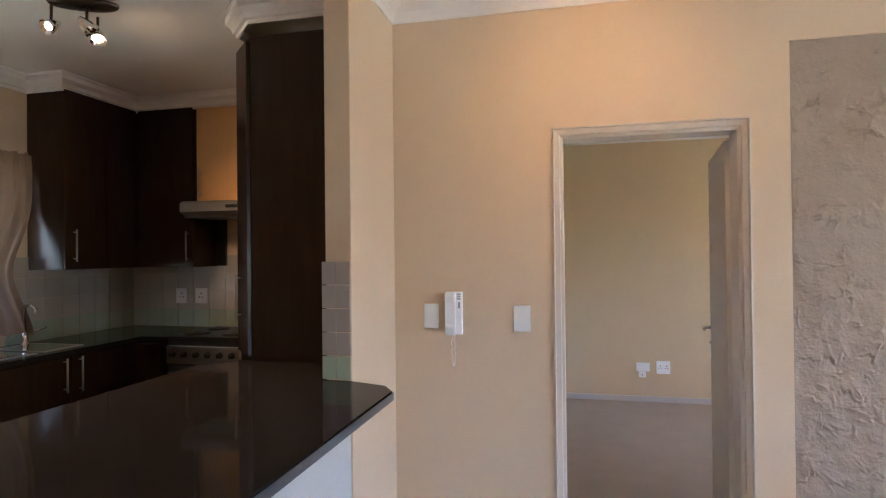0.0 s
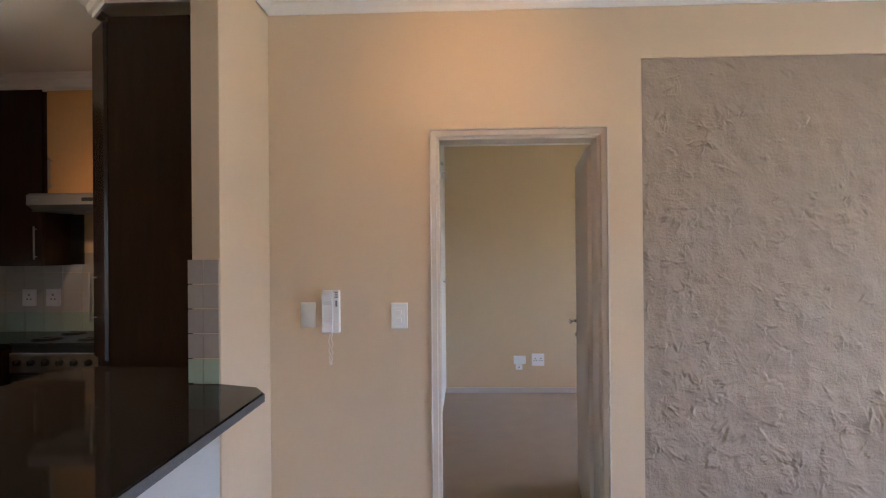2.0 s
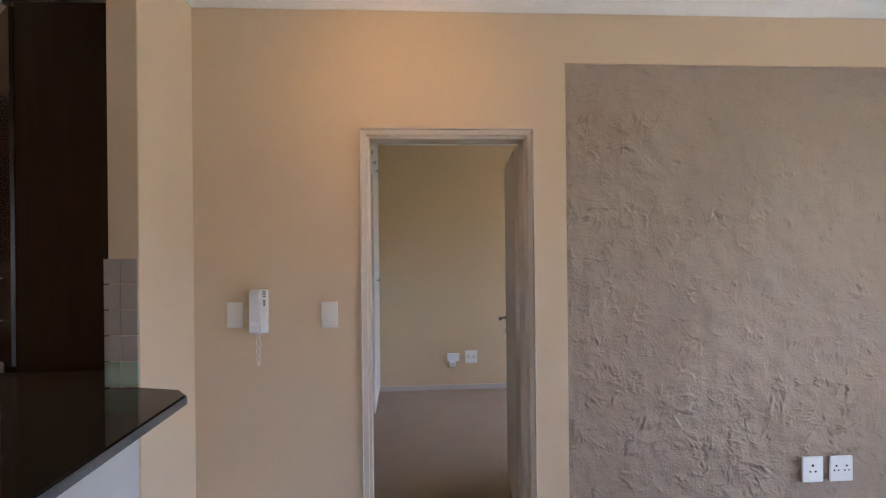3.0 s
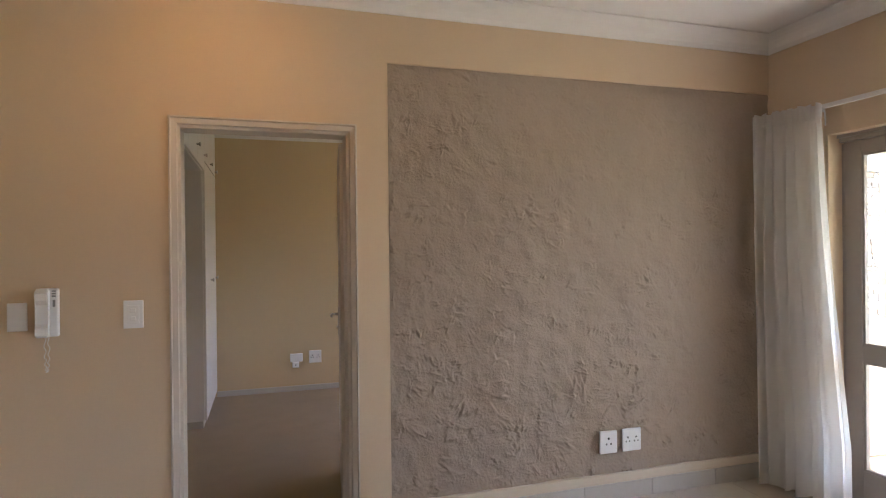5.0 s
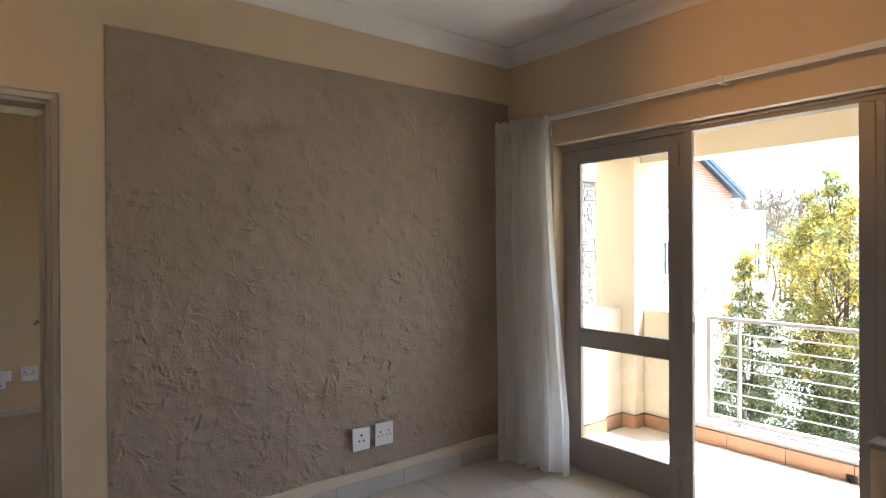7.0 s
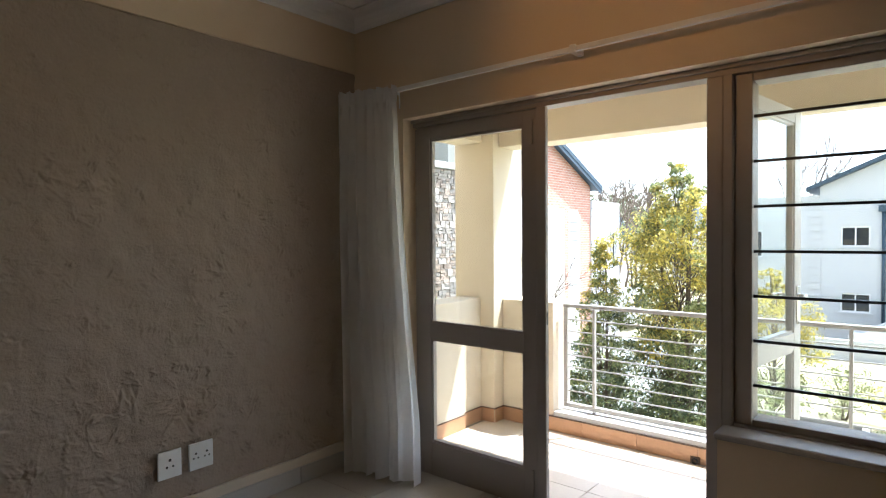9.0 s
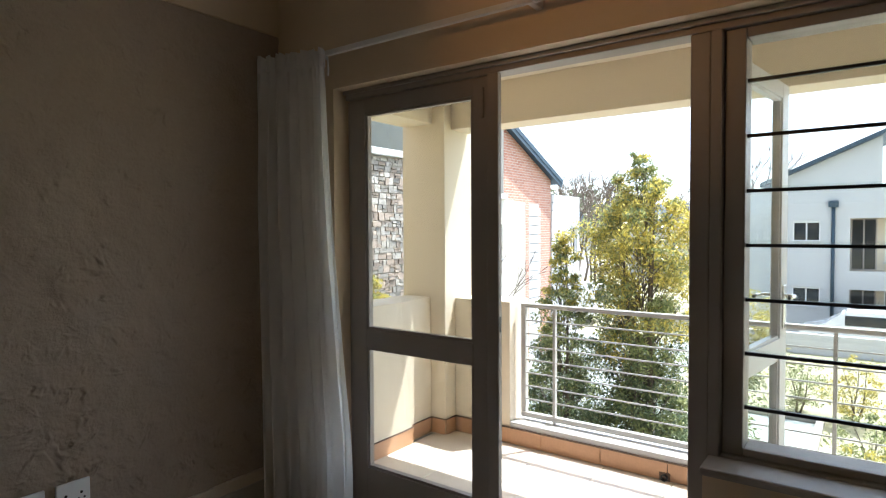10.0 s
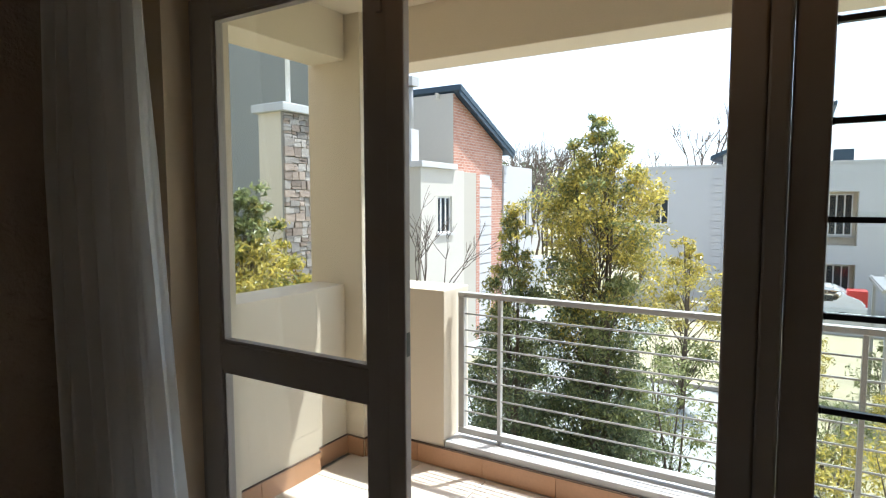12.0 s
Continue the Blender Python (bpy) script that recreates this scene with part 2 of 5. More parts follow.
def mesh_of(name, bm, mat):
    me = bpy.data.meshes.new(name)
    bmesh.ops.recalc_face_normals(bm, faces=bm.faces[:])
    bm.to_mesh(me)
    bm.free()
    if mat:
        me.materials.append(mat)
    return me


def part(name, bm, mat, parent=None, label=""):
    ob = new(name, mesh_of(name, bm, mat))
    if parent is not None:
        ob.parent = parent
    if label:
        ob["label"] = label
    return ob


def bpart(name, mat, parent, boxes, label="", bevel=0.0):
    bm = bmesh.new()
    for b in boxes:
        box(bm, *b, bevel=bevel)
    return part(name, bm, mat, parent, label)


def thing(name, label, category, group="", kind="", at=(0, 0, 0)):
    ob = new(name)
    ob.empty_display_size = 0.1
    ob.location = at
    return tagged(ob, label, category, group, kind)


def structure(name, boxes, mat, label, category, bevel=0.0):
    bm = bmesh.new()
    for b in boxes:
        box(bm, *b, bevel=bevel)
    return tagged(part(name, bm, mat), label, category, kind="structure")


def piece(name, mesh, parent, x=0, y=0, z=0, rz=0.0):
    ob = new(name, mesh)
    ob.parent = parent
    ob.matrix_local = pose(x, y, z, 0, 0, rz)
    return ob

# ---- the rooms ----
WY, WX, CEIL = 3.25, 3.85, 2.76        # door wall, window wall, ceiling
BEDY, BEDX0 = 6.55, 0.305               # bedroom's far wall and the wardrobe's face
KX, KY = -3.29, 4.72                   # kitchen's outer walls
DX0, DX1, DZ = 0.349, 1.220, 2.09      # doorway with its frame
HEAD, OY = 2.085, 2.845                  # head of the window opening and its jamb
REC = 0.012

# door wall: smooth plaster with a recessed rough panel
structure("wall_door", [(-0.445, WY, 0, DX0, WY + 0.15, CEIL), (DX0, WY, DZ, DX1, WY + 0.15, CEIL), (DX1, WY, 0, 1.38, WY + 0.15, CEIL),
                        (1.38, WY, 2.416, WX, WY + 0.15, CEIL), (1.38, WY + 0.03, 0, WX, WY + 0.15, 2.416)], M_WALL,
          "cream painted plaster wall with a doorway", "wall")


def rough_panel():
    """Hand-thrown plaster: a fine sheet with slow swells, and many trowel flicks, each a lip steep on one side."""
    x0, x1, z0, z1 = 1.385, WX, 0.145, 2.42
    nx, nz = 640, 580
    rg = np.random.default_rng(7)
    X, Z = np.meshgrid(np.linspace(x0, x1, nx + 1), np.linspace(z0, z1, nz + 1))

    def field(freq, seed, octaves=2):
        n = 90
        g = np.array([[noise.fractal(Vector((x * freq, z * freq, seed)), 0.9, 2.0, octaves) for x in np.linspace(x0, x1, n)] for z in np.linspace(z0, z1, n)])
        u, v = (X - x0) / (x1 - x0) * (n - 1.001), (Z - z0) / (z1 - z0) * (n - 1.001)
        i, j = u.astype(int), v.astype(int)
        fu, fv = u - i, v - j
        return (g[j, i] * (1 - fu) + g[j, i + 1] * fu) * (1 - fv) + (g[j + 1, i] * (1 - fu) + g[j + 1, i + 1] * fu) * fv

    D = 0.0105 * field(2.6, 3.1, 3) + 0.0085 * field(7.0, 8.4, 2) + 0.0048 * field(16.0, 1.7, 2)
    dens = np.clip(0.62 + 0.60 * field(2.6, 5.5, 2) + 0.24 * (1.15 - Z) - 0.20 * (X - 2.2), 0.06, 1.2)

    def flick(cx, cz, ang, length, width, h, bend):
        r = length * 2.2 + width
        i0, i1 = np.searchsorted(X[0], (cx - r, cx + r))
        j0, j1 = np.searchsorted(Z[:, 0], (cz - r, cz + r))
        if i1 - i0 < 2 or j1 - j0 < 2:
            return
        dx, dz = X[j0:j1, i0:i1] - cx, Z[j0:j1, i0:i1] - cz
        a = dx * math.cos(ang) + dz * math.sin(ang)
        c = -dx * math.sin(ang) + dz * math.cos(ang) + bend * a * a / length + 0.35 * width * np.sin(a / length * 4 + bend * 9) + 0.2 * width * np.sin(a / length * 11 + bend * 5)
        along = np.exp(-(a / length) ** 2) * (0.75 + 0.25 * np.sin(a / length * 6 + bend * 20))
        across = np.where(c > 0, np.exp(-c / width), np.exp(-(c / (0.42 * width)) ** 2)) - 0.35 * np.exp(-((c + 0.6 * width) / (0.35 * width)) ** 2)
        D[j0:j1, i0:i1] += h * along * across

    made = 0
    while made < 820:
        cx, cz = rg.uniform(x0, x1), rg.uniform(z0, z1)
        k = dens[int((cz - z0) / (z1 - z0) * nz), int((cx - x0) / (x1 - x0) * nx)]
        if rg.random() > k:
            continue
        made += 1
        size = rg.random() ** 2.2
        ang = rg.choice((rg.normal(0.75, 0.35), rg.normal(1.6, 0.4), rg.normal(-0.2, 0.5), rg.uniform(0, 6.28))) + (math.pi if rg.random() < 0.35 else 0)
        flick(cx, cz, ang, 0.010 + 0.060 * size, 0.016 + 0.046 * rg.random() * (0.4 + size), (0.0020 + 0.0105 * rg.random() ** 1.5) * (0.5 + 0.5 * k), rg.normal(0, 0.4))
    for _ in range(300):
        cx, cz = rg.uniform(x0, x1), rg.uniform(z0, z1)
        k = dens[int((cz - z0) / (z1 - z0) * nz), int((cx - x0) / (x1 - x0) * nx)]
        if rg.random() < k * 0.8:
            flick(cx, cz, rg.uniform(0, 6.28), rg.uniform(0.004, 0.011), rg.uniform(0.004, 0.008), -rg.uniform(0.002, 0.007), 0.0)
    D += 0.0002 * rg.standard_normal(D.shape)
    edge = np.clip(np.minimum((X - x0) / 0.02, (z1 - Z) / 0.02), 0, 1)
    Y = WY + REC - np.clip(D * edge, -0.014, 0.026)
    verts = np.stack([X, Y, Z], -1).reshape(-1, 3)
    idx = np.arange((nx + 1) * (nz + 1)).reshape(nz + 1, nx + 1)
    faces = np.stack([idx[:-1, :-1], idx[:-1, 1:], idx[1:, 1:], idx[1:, :-1]], -1).reshape(-1, 4)
    me = bpy.data.meshes.new("wall_rough_panel")
    me.from_pydata(verts.tolist(), [], faces.tolist())
    me.polygons.foreach_set("use_smooth", np.ones(len(faces), dtype=bool))
    me.update()
    me.materials.append(M_ROUGH)
    tagged(new("wall_rough_panel", me), "grey-brown hand-textured rough plaster wall panel", "wall", kind="structure")


rough_panel()
M_LIP = material("pale_cream_enamel", (0.66, 0.57, 0.45), rough=0.4, vary=0.02, scale=3, fine=60)
structure("baseboard", [(1.38, WY - 0.010, 0, WX, WY + 0.0295, 0.150)], M_LIP, "pale cream plaster ledge under the rough panel", "skirting", 0.003)

# pier between kitchen and living room, with the low wall under the bar counter
NY = 2.67
structure("wall_pier", [(-0.560, NY, 0, -0.445, WY + 0.15, CEIL)], M_WALL, "cream painted plaster pier at the end of the bar counter", "wall", 0.004)
M_BARWALL = material("pale_grey_wall_paint", (0.60, 0.60, 0.585), rough=0.6, vary=0.02, scale=2, fine=120, bump=0.0004, bump_scale=200)
structure("wall_bar", [(-0.585, 0.62, 0, -0.452, NY - 0.002, 0.935)], M_BARWALL, "low pale grey plaster wall under the bar counter", "wall")

# window wall
structure("wall_window", [(WX, OY, 0, WX + 0.22, WY + 0.15, CEIL), (WX, -2.4, HEAD, WX + 0.22, OY, CEIL), (WX, -0.9, 0, WX + 0.22, 1.136, 0.60),
                          (WX, -2.4, 0, WX + 0.22, -0.9, HEAD)], M_WALL, "cream painted wall with a wide glazed opening", "wall")
# living room and kitchen shell behind the camera
structure("wall_back", [(KX - 0.2, -2.6, 0, WX + 0.22, -2.4, CEIL)], M_WALL, "plain cream painted wall", "wall")
structure("wall_left", [(KX - 0.2, -2.4, 0, KX, 2.5, CEIL), (KX - 0.2, 3.615, 0, KX, KY, CEIL), (KX - 0.2, 2.5, 0, KX, 3.615, 1.1), (KX - 0.2, 2.5, 2.10, KX, 3.615, CEIL)],
          M_WALL, "cream kitchen wall with a window", "wall")
structure("wall_kitchen_back", [(KX - 0.2, KY, 0, -0.445, KY + 0.15, CEIL)], M_WALL, "cream kitchen wall behind the stove", "wall")
structure("wall_kitchen_side", [(-0.575, WY + 0.15, 0, -0.445, KY, CEIL)], M_WALL, "cream kitchen side wall", "wall")
# bedroom shell
structure("wall_bed_back", [(-0.445, BEDY, 0, WX + 0.22, BEDY + 0.15, CEIL)], M_BEDWALL, "beige painted bedroom wall", "wall")
structure("wall_bed_side", [(-0.595, KY + 0.15, 0, -0.445, BEDY, CEIL)], M_BEDWALL, "beige bedroom side wall", "wall")
structure("wall_bed_window", [(WX, WY + 0.15, 0, WX + 0.22, 4.4, CEIL), (WX, 5.9, 0, WX + 0.22, BEDY, CEIL), (WX, 4.4, 0, WX + 0.22, 5.9, 0.9), (WX, 4.4, 2.0, WX + 0.22, 5.9, CEIL)],
          M_BEDWALL, "beige bedroom wall with a window opening", "wall")
structure("wall_bed_inner", [(-0.445, WY + 0.15, 0, DX0, WY + 0.156, CEIL), (DX1, WY + 0.15, 0, WX, WY + 0.156, CEIL), (DX0, WY + 0.15, DZ, DX1, WY + 0.156, CEIL)],
          M_BEDWALL, "beige bedroom side of the door wall", "wall")
structure("ceiling", [(KX - 0.2, -2.6, CEIL, WX + 0.22, BEDY + 0.15, CEIL + 0.15)], M_WHITE, "white painted plaster ceiling", "ceiling")
structure("floor_slab", [(KX - 0.2, -2.6, -0.25, WX + 0.10, WY + 0.075, -0.008), (KX - 0.2, WY + 0.075, -0.25, -0.445, KY + 0.15, -0.008)], M_GROUT, "grey grout bed under the floor tiles", "floor")
structure("floor_carpet", [(-0.445, WY + 0.075, -0.25, WX + 0.22, BEDY + 0.15, 0.0)], M_CARPET, "brown bedroom carpet", "floor")


def cornice(points, name, closed=False, drop=0.11, out=0.10, mat=M_WHITE, fancy=False, label="white moulded plaster cornice"):
    """A moulding under the ceiling along a line of wall points (x, y); the room lies on the right hand of the line."""
    if fancy:
        prof = [(0.0, -drop), (0.012, -drop), (0.014, -drop + 0.02), (0.03, -drop + 0.024), (0.04, -drop + 0.05), (0.065, -drop + 0.07), (out - 0.02, -0.03), (out - 0.018, -0.014), (out, -0.012), (out, 0.002)]
    else:
        prof = [(0.0, -drop), (0.008, -drop)] + [(0.008 + (out - 0.008) * (1 - math.cos(a)), -drop + drop * 0.9 * math.sin(a)) for a in (0.3, 0.6, 0.9, 1.2, 1.5)] + [(out, -0.008), (out, 0.002)]
    pts = [Vector((x, y, 0)) for x, y in points]
    n = len(pts)
    bm = bmesh.new()
    rings = []
    for i, p in enumerate(pts):
        prev = pts[i - 1] if i or closed else None
        nxt = pts[(i + 1) % n] if i < n - 1 or closed else None
        ns = []
        for a, b in ((prev, p), (p, nxt)):
            if a is not None and b is not None:
                d = (b - a).normalized()
                ns.append(Vector((d.y, -d.x, 0)))
        if len(ns) == 2:
            m = (ns[0] + ns[1])
            m = m / max(0.2, (1 + ns[0].dot(ns[1])))
        else:
            m = ns[0]
        rings.append([bm.verts.new(p + m * o + Vector((0, 0, CEIL + h))) for o, h in prof])
    for i in range(n if closed else n - 1):
        a, b = rings[i], rings[(i + 1) % n]
        for k in range(len(prof) - 1):
            bm.faces.new((a[k], b[k], b[k + 1], a[k + 1]))
    ob = part(name, bm, mat)
    tagged(ob, label, "cornice", kind="structure")
    return ob


cornice([(-0.445, NY), (-0.445, WY), (WX, WY), (WX, -2.4)], "cornice_living", drop=0.095, out=0.115)
cornice([(-0.445, WY + 0.156), (-0.445, BEDY), (WX, BEDY), (WX, WY + 0.156)], "cornice_bedroom", drop=0.17, out=0.10)

# ---- glazed wall to the balcony ----
FX0, FX1 = 3.932, 4.022                 # depth of the timber frame


def window_wall():
    w = thing("window_1", "taupe timber frame of the balcony doors and window", "window frame", kind="structure")
    bpart("frame_head", M_FRAME, w, [(FX0, -0.9, 2.043, FX1, OY, HEAD), (FX0 - 0.02, -0.9, 2.066, FX0, OY, HEAD)], bevel=0.004)
    bpart("frame_jamb", M_FRAME, w, [(FX0 + 0.02, OY - 0.012, 0, FX1 + 0.03, OY, 2.035)])
    bpart("mullion", M_FRAME, w, [(FX0, 1.138, 0.0, FX1 + 0.02, 1.202, 2.043), (FX0 - 0.012, 1.100, 0.62, FX1 + 0.03, 1.136, 2.043)], bevel=0.005)
    bpart("window_rail", M_FRAME, w, [(FX0, -0.9, 0.60, FX1 + 0.03, 1.098, 0.632)], bevel=0.004)
    bpart("sash_stile", M_FRAME, w, [(FX0 + 0.02, 1.034, 0.634, FX1 + 0.04, 1.098, 2.041), (FX0 + 0.02, 0.40, 0.634, FX1 + 0.04, 0.458, 2.041)], bevel=0.004)
    bpart("sash_rail", M_FRAME, w, [(FX0 + 0.02, 0.460, 0.634, FX1 + 0.04, 1.032, 0.660), (FX0 + 0.02, 0.460, 2.008, FX1 + 0.04, 1.032, 2.041)], bevel=0.004)
    bpart("frame_post", M_FRAME, w, [(FX0, -0.2, 0.634, FX1 + 0.02, 0.385, 2.041)], bevel=0.004)
    bpart("window_sill", M_FRAME, w, [(3.79, -0.9, 0.602, FX0 - 0.002, 1.135, 0.628)], bevel=0.008)
    # glass louvre blades
    for i in range(8):
        z = 0.688 + 0.1805 * i
        bm = bmesh.new()
        box(bm, -0.003, 0.462, -0.098, 0.003, 1.033, 0.098)
        ob = part("louvre_blade", bm, M_GLASS, w)
        ob.matrix_world = pose(FX0 + 0.06, 0, z + 0.02, 0, 4, 0)
        ob.visible_shadow = False
        if i:
            bm = bmesh.new()
            box(bm, FX0 + 0.048, 0.462, z - 0.083, FX0 + 0.062, 1.033, z - 0.072)
            part("blade_edge", bm, M_BLACK, w, "dark ground edge of a glass blade")
            bm = bmesh.new()
            box(bm, FX0 + 0.046, 1.028, z - 0.084, FX0 + 0.066, 1.048, z - 0.071, bevel=0.002)
            part("blade_clip", bm, M_BLACK, w, "black blade clip")
    # sliding bolt channel line on the post
    return w


window_wall()


def door_leaf(name, label, width, height, handle, paint=None):
    """A two-light glazed timber door; hinge edge at the origin, leaf along +x, thickness along y."""
    d = thing(name, label, "door", kind="structure")
    st, th = 0.100, 0.044
    paint = paint or M_FRAME
    bpart("stile", paint, d, [(0, -th / 2, 0, st, th / 2, height)], bevel=0.004)
    bpart("stile", paint, d, [(width - st, -th / 2, 0, width, th / 2, height)], bevel=0.004)
    rails = ((0.0, 0.192), (0.800, 0.892), (1.962, height))
    for a, b in rails:
        bpart("rail", paint, d, [(st - 0.001, -th / 2 + 0.001, a, width - st + 0.001, th / 2 - 0.001, b)], bevel=0.002)
    for a, b in ((0.192, 0.800), (0.892, 1.962)):
        g = bpart("pane", M_GLASS, d, [(st, -0.002, a, width - st, 0.002, b)])
        g.visible_shadow = False
        bm = bmesh.new()
        for q in ((st, -0.014, a, st + 0.012, 0.014, b), (width - st - 0.012, -0.014, a, width - st, 0.014, b), (st + 0.012, -0.014, a, width - st - 0.012, 0.014, a + 0.012), (st + 0.012, -0.014, b - 0.012, width - st - 0.012, 0.014, b)):
            box(bm, *q)
        part("glazing_bead", bm, paint, d)
    if handle:
        bm = bmesh.new()
        for s in (-1, 1):
            box(bm, width - 0.075, s * (th / 2 + 0.006), 0.93, width - 0.035, s * th / 2, 1.13, bevel=0.003)
            tube(bm, (width - 0.055, s * th / 2, 1.08), (width - 0.055, s * (th / 2 + 0.05), 1.08), 0.009)
            sweep(bm, [(width - 0.055, s * (th / 2 + 0.048), 1.08), (width - 0.10, s * (th / 2 + 0.052), 1.082), (width - 0.165, s * (th / 2 + 0.048), 1.08)], 0.008)
        part("door_handle", bm, M_CHROME, d, "chrome lever handle")
    return d


leaf = door_leaf("door_1", "closed glazed taupe timber balcony door leaf", 0.835, 2.037, False)
leaf.matrix_world = pose(FX0 + 0.040, OY - 0.0135, 0.004, 0, 0, -90)
bm = bmesh.new()
box(bm, 0.826, -0.05, 0, 0.882, -0.0222, 2.037, bevel=0.004)
box(bm, 0.779, -0.034, 1.86, 0.797, -0.0222, 1.99, bevel=0.003)
box(bm, 0.779, -0.034, 0.06, 0.797, -0.0222, 0.20, bevel=0.003)
part("astragal", bm, M_FRAME, leaf, "taupe rebate strip with bolts")
bm = bmesh.new()
box(bm, 0.8821, -0.043, 0.955, 0.8829, -0.029, 1.020)
part("lock_plate", bm, M_BLACK, leaf, "dark lock plate")
swung = door_leaf("door_2", "glazed balcony door swung open outwards, frame paint lightened as if skylit", 0.84, 2.03, True, M_FRAME_LIT)
swung.matrix_world = pose(FX1 + 0.07, 1.143, 0.004, 0, 0, -7.8)

# ---- bedroom doorway: pressed frame and open door ----
def doorway():
    f = thing("door_frame_1", "taupe painted door frame with stepped moulding", "door frame", kind="structure")
    prof = [(0.0, -0.010), (0.007, -0.012), (0.011, 0.000), (0.034, 0.003), (0.037, 0.020), (0.050, 0.024), (0.050, 0.158), (0.0, 0.168)]
    for name, x0, s in (("jamb_left", DX0, 1), ("jamb_right", DX1, -1)):
        bm = bmesh.new()
        prism(bm, [(x0 + s * a, WY + b) for a, b in prof], 0.0, DZ)
        part(name, bm, M_DOORFR, f)
    bm = bmesh.new()
    lo, hi = [bm.verts.new((DX0 + 0.0005 + a, WY + b, DZ - a)) for a, b in prof], [bm.verts.new((DX1 - 0.0005 - a, WY + b, DZ - a)) for a, b in prof]
    bm.faces.new(lo)
    bm.faces.new(hi[::-1])
    for k in range(len(prof)):
        q = (k + 1) % len(prof)
        bm.faces.new((lo[k], hi[k], hi[q], lo[q]))
    part("head", bm, M_DOORFR, f)
    d = thing("door_3", "pale painted flush bedroom door standing open", "door", kind="structure")
    bpart("leaf", M_DOORFR, d, [(0, -0.02, 0.008, 0.76, 0.02, 2.025)], bevel=0.003)
    bm = bmesh.new()
    for s in (-1, 1):
        box(bm, 0.685, s * 0.026, 0.90, 0.725, s * 0.0202, 1.08, bevel=0.002)
        tube(bm, (0.705, s * 0.02, 1.04), (0.705, s * 0.07, 1.04), 0.009)
        sweep(bm, [(0.705, s * 0.066, 1.04), (0.66, s * 0.07, 1.042), (0.60, s * 0.066, 1.04)], 0.009)
        tube(bm, (0.705, s * 0.02, 0.955), (0.705, s * 0.034, 0.955), 0.010)
    part("door_handle", bm, M_CHROME, d, "chrome lever handle on a plate")
    bm = bmesh.new()
    for z in (0.25, 1.02, 1.78):
        tube(bm, (-0.004, -0.026, z - 0.05), (-0.004, -0.026, z + 0.05), 0.007)
    part("hinge", bm, M_STEEL, d, "steel hinges")
    d.matrix_world = pose(DX1 - 0.045, WY + 0.195, 0, 0, 0, 84)


doorway()

# ---- balcony ----
BZ, LY, PX = -0.115, 3.30, 5.388
structure("balcony_slab", [(WX + 0.22, -2.6, -0.45, 5.72, LY + 0.2, BZ - 0.012), (WX + 0.10, -2.6, -0.45, WX + 0.22, OY, -0.002)], M_MORTAR, "concrete balcony slab", "balcony")
structure("balcony_wall", [(WX + 0.22, LY, BZ - 0.012, 5.005, LY + 0.27, 0.897), (5.007, 3.335, BZ - 0.012, 5.274, LY + 0.27, 0.895)], M_EXT, "cream plastered balcony side wall", "wall", 0.006)
structure("balcony_pier", [(5.275, 3.205, BZ - 0.012, 5.70, 3.60, 2.66)], M_EXT, "cream plastered balcony corner pier", "pillar", 0.006)
structure("balcony_parapet", [(PX + 0.012, 2.735, BZ - 0.012, 5.68, 3.203, 0.885)], M_EXT, "cream plastered parapet beside the railing", "wall", 0.006)
structure("balcony_beam", [(PX - 0.03, -2.6, 2.125, 5.585, 3.203, 2.66), (4.07, 3.313, 2.168, 5.273, 3.57, 2.66)], M_EXT, "cream plastered beam over the balcony edge", "beam", 0.006)
structure("balcony_ceiling", [(WX + 0.22, -2.6, 2.42, PX - 0.032, 3.311, 2.66)], M_EXT, "cream plastered balcony ceiling", "ceiling")
structure("balcony_curb", [(PX + 0.012, -2.6, BZ - 0.012, 5.68, 2.733, 0.038)], M_EXTWHITE, "white plastered curb under the railing", "curb", 0.006)
structure("balcony_end", [(WX + 0.22, -2.8, -0.45, 5.72, -2.6, 2.66)], M_EXT, "cream plastered wall at the balcony's end", "wall")
structure("outer_wall", [(WX + 0.22, OY, -0.45, WX + 0.26, LY - 0.002, 2.66), (WX + 0.22, OY, 2.085, WX + 0.24, OY - 5.4, 2.418), (WX + 0.22, 3.575, 0.0, WX + 0.24, 4.0, 2.9)], M_EXT, "cream plastered outer wall beside the doors", "wall")


def railing():
    r = thing("balcony_railing", "grey painted steel railing with thin horizontal bars", "railing")
    x, y1, y0, zb, zt = 5.52, 2.702, -2.58, 0.058, 0.868
    bpart("top_rail", M_RAIL, r, [(x - 0.022, y0, zt - 0.028, x + 0.022, y1, zt)], bevel=0.004)
    bpart("bottom_rail", M_RAIL, r, [(x - 0.02, y0, zb, x + 0.02, y1, zb + 0.035)], bevel=0.004)
    for y in (y1 - 0.018, y0 + 0.02):
        bpart("post", M_RAIL, r, [(x - 0.018, y - 0.018, zb + 0.036, x + 0.018, y + 0.018, zt - 0.029)], bevel=0.003)
    for y in (2.449, 0.838, -0.77):
        bpart("stay", M_RAIL, r, [(x - 0.016, y - 0.010, 0.036, x + 0.016, y + 0.010, zt - 0.029)], bevel=0.003)
    for i in range(7):
        z = zb + 0.035 + (zt - zb - 0.063) * (i + 1) / 8
        bm = bmesh.new()
        tube(bm, (x, y0, z), (x, y1, z), 0.0052, n=8)
        part("bar", bm, M_RAIL, r)


railing()

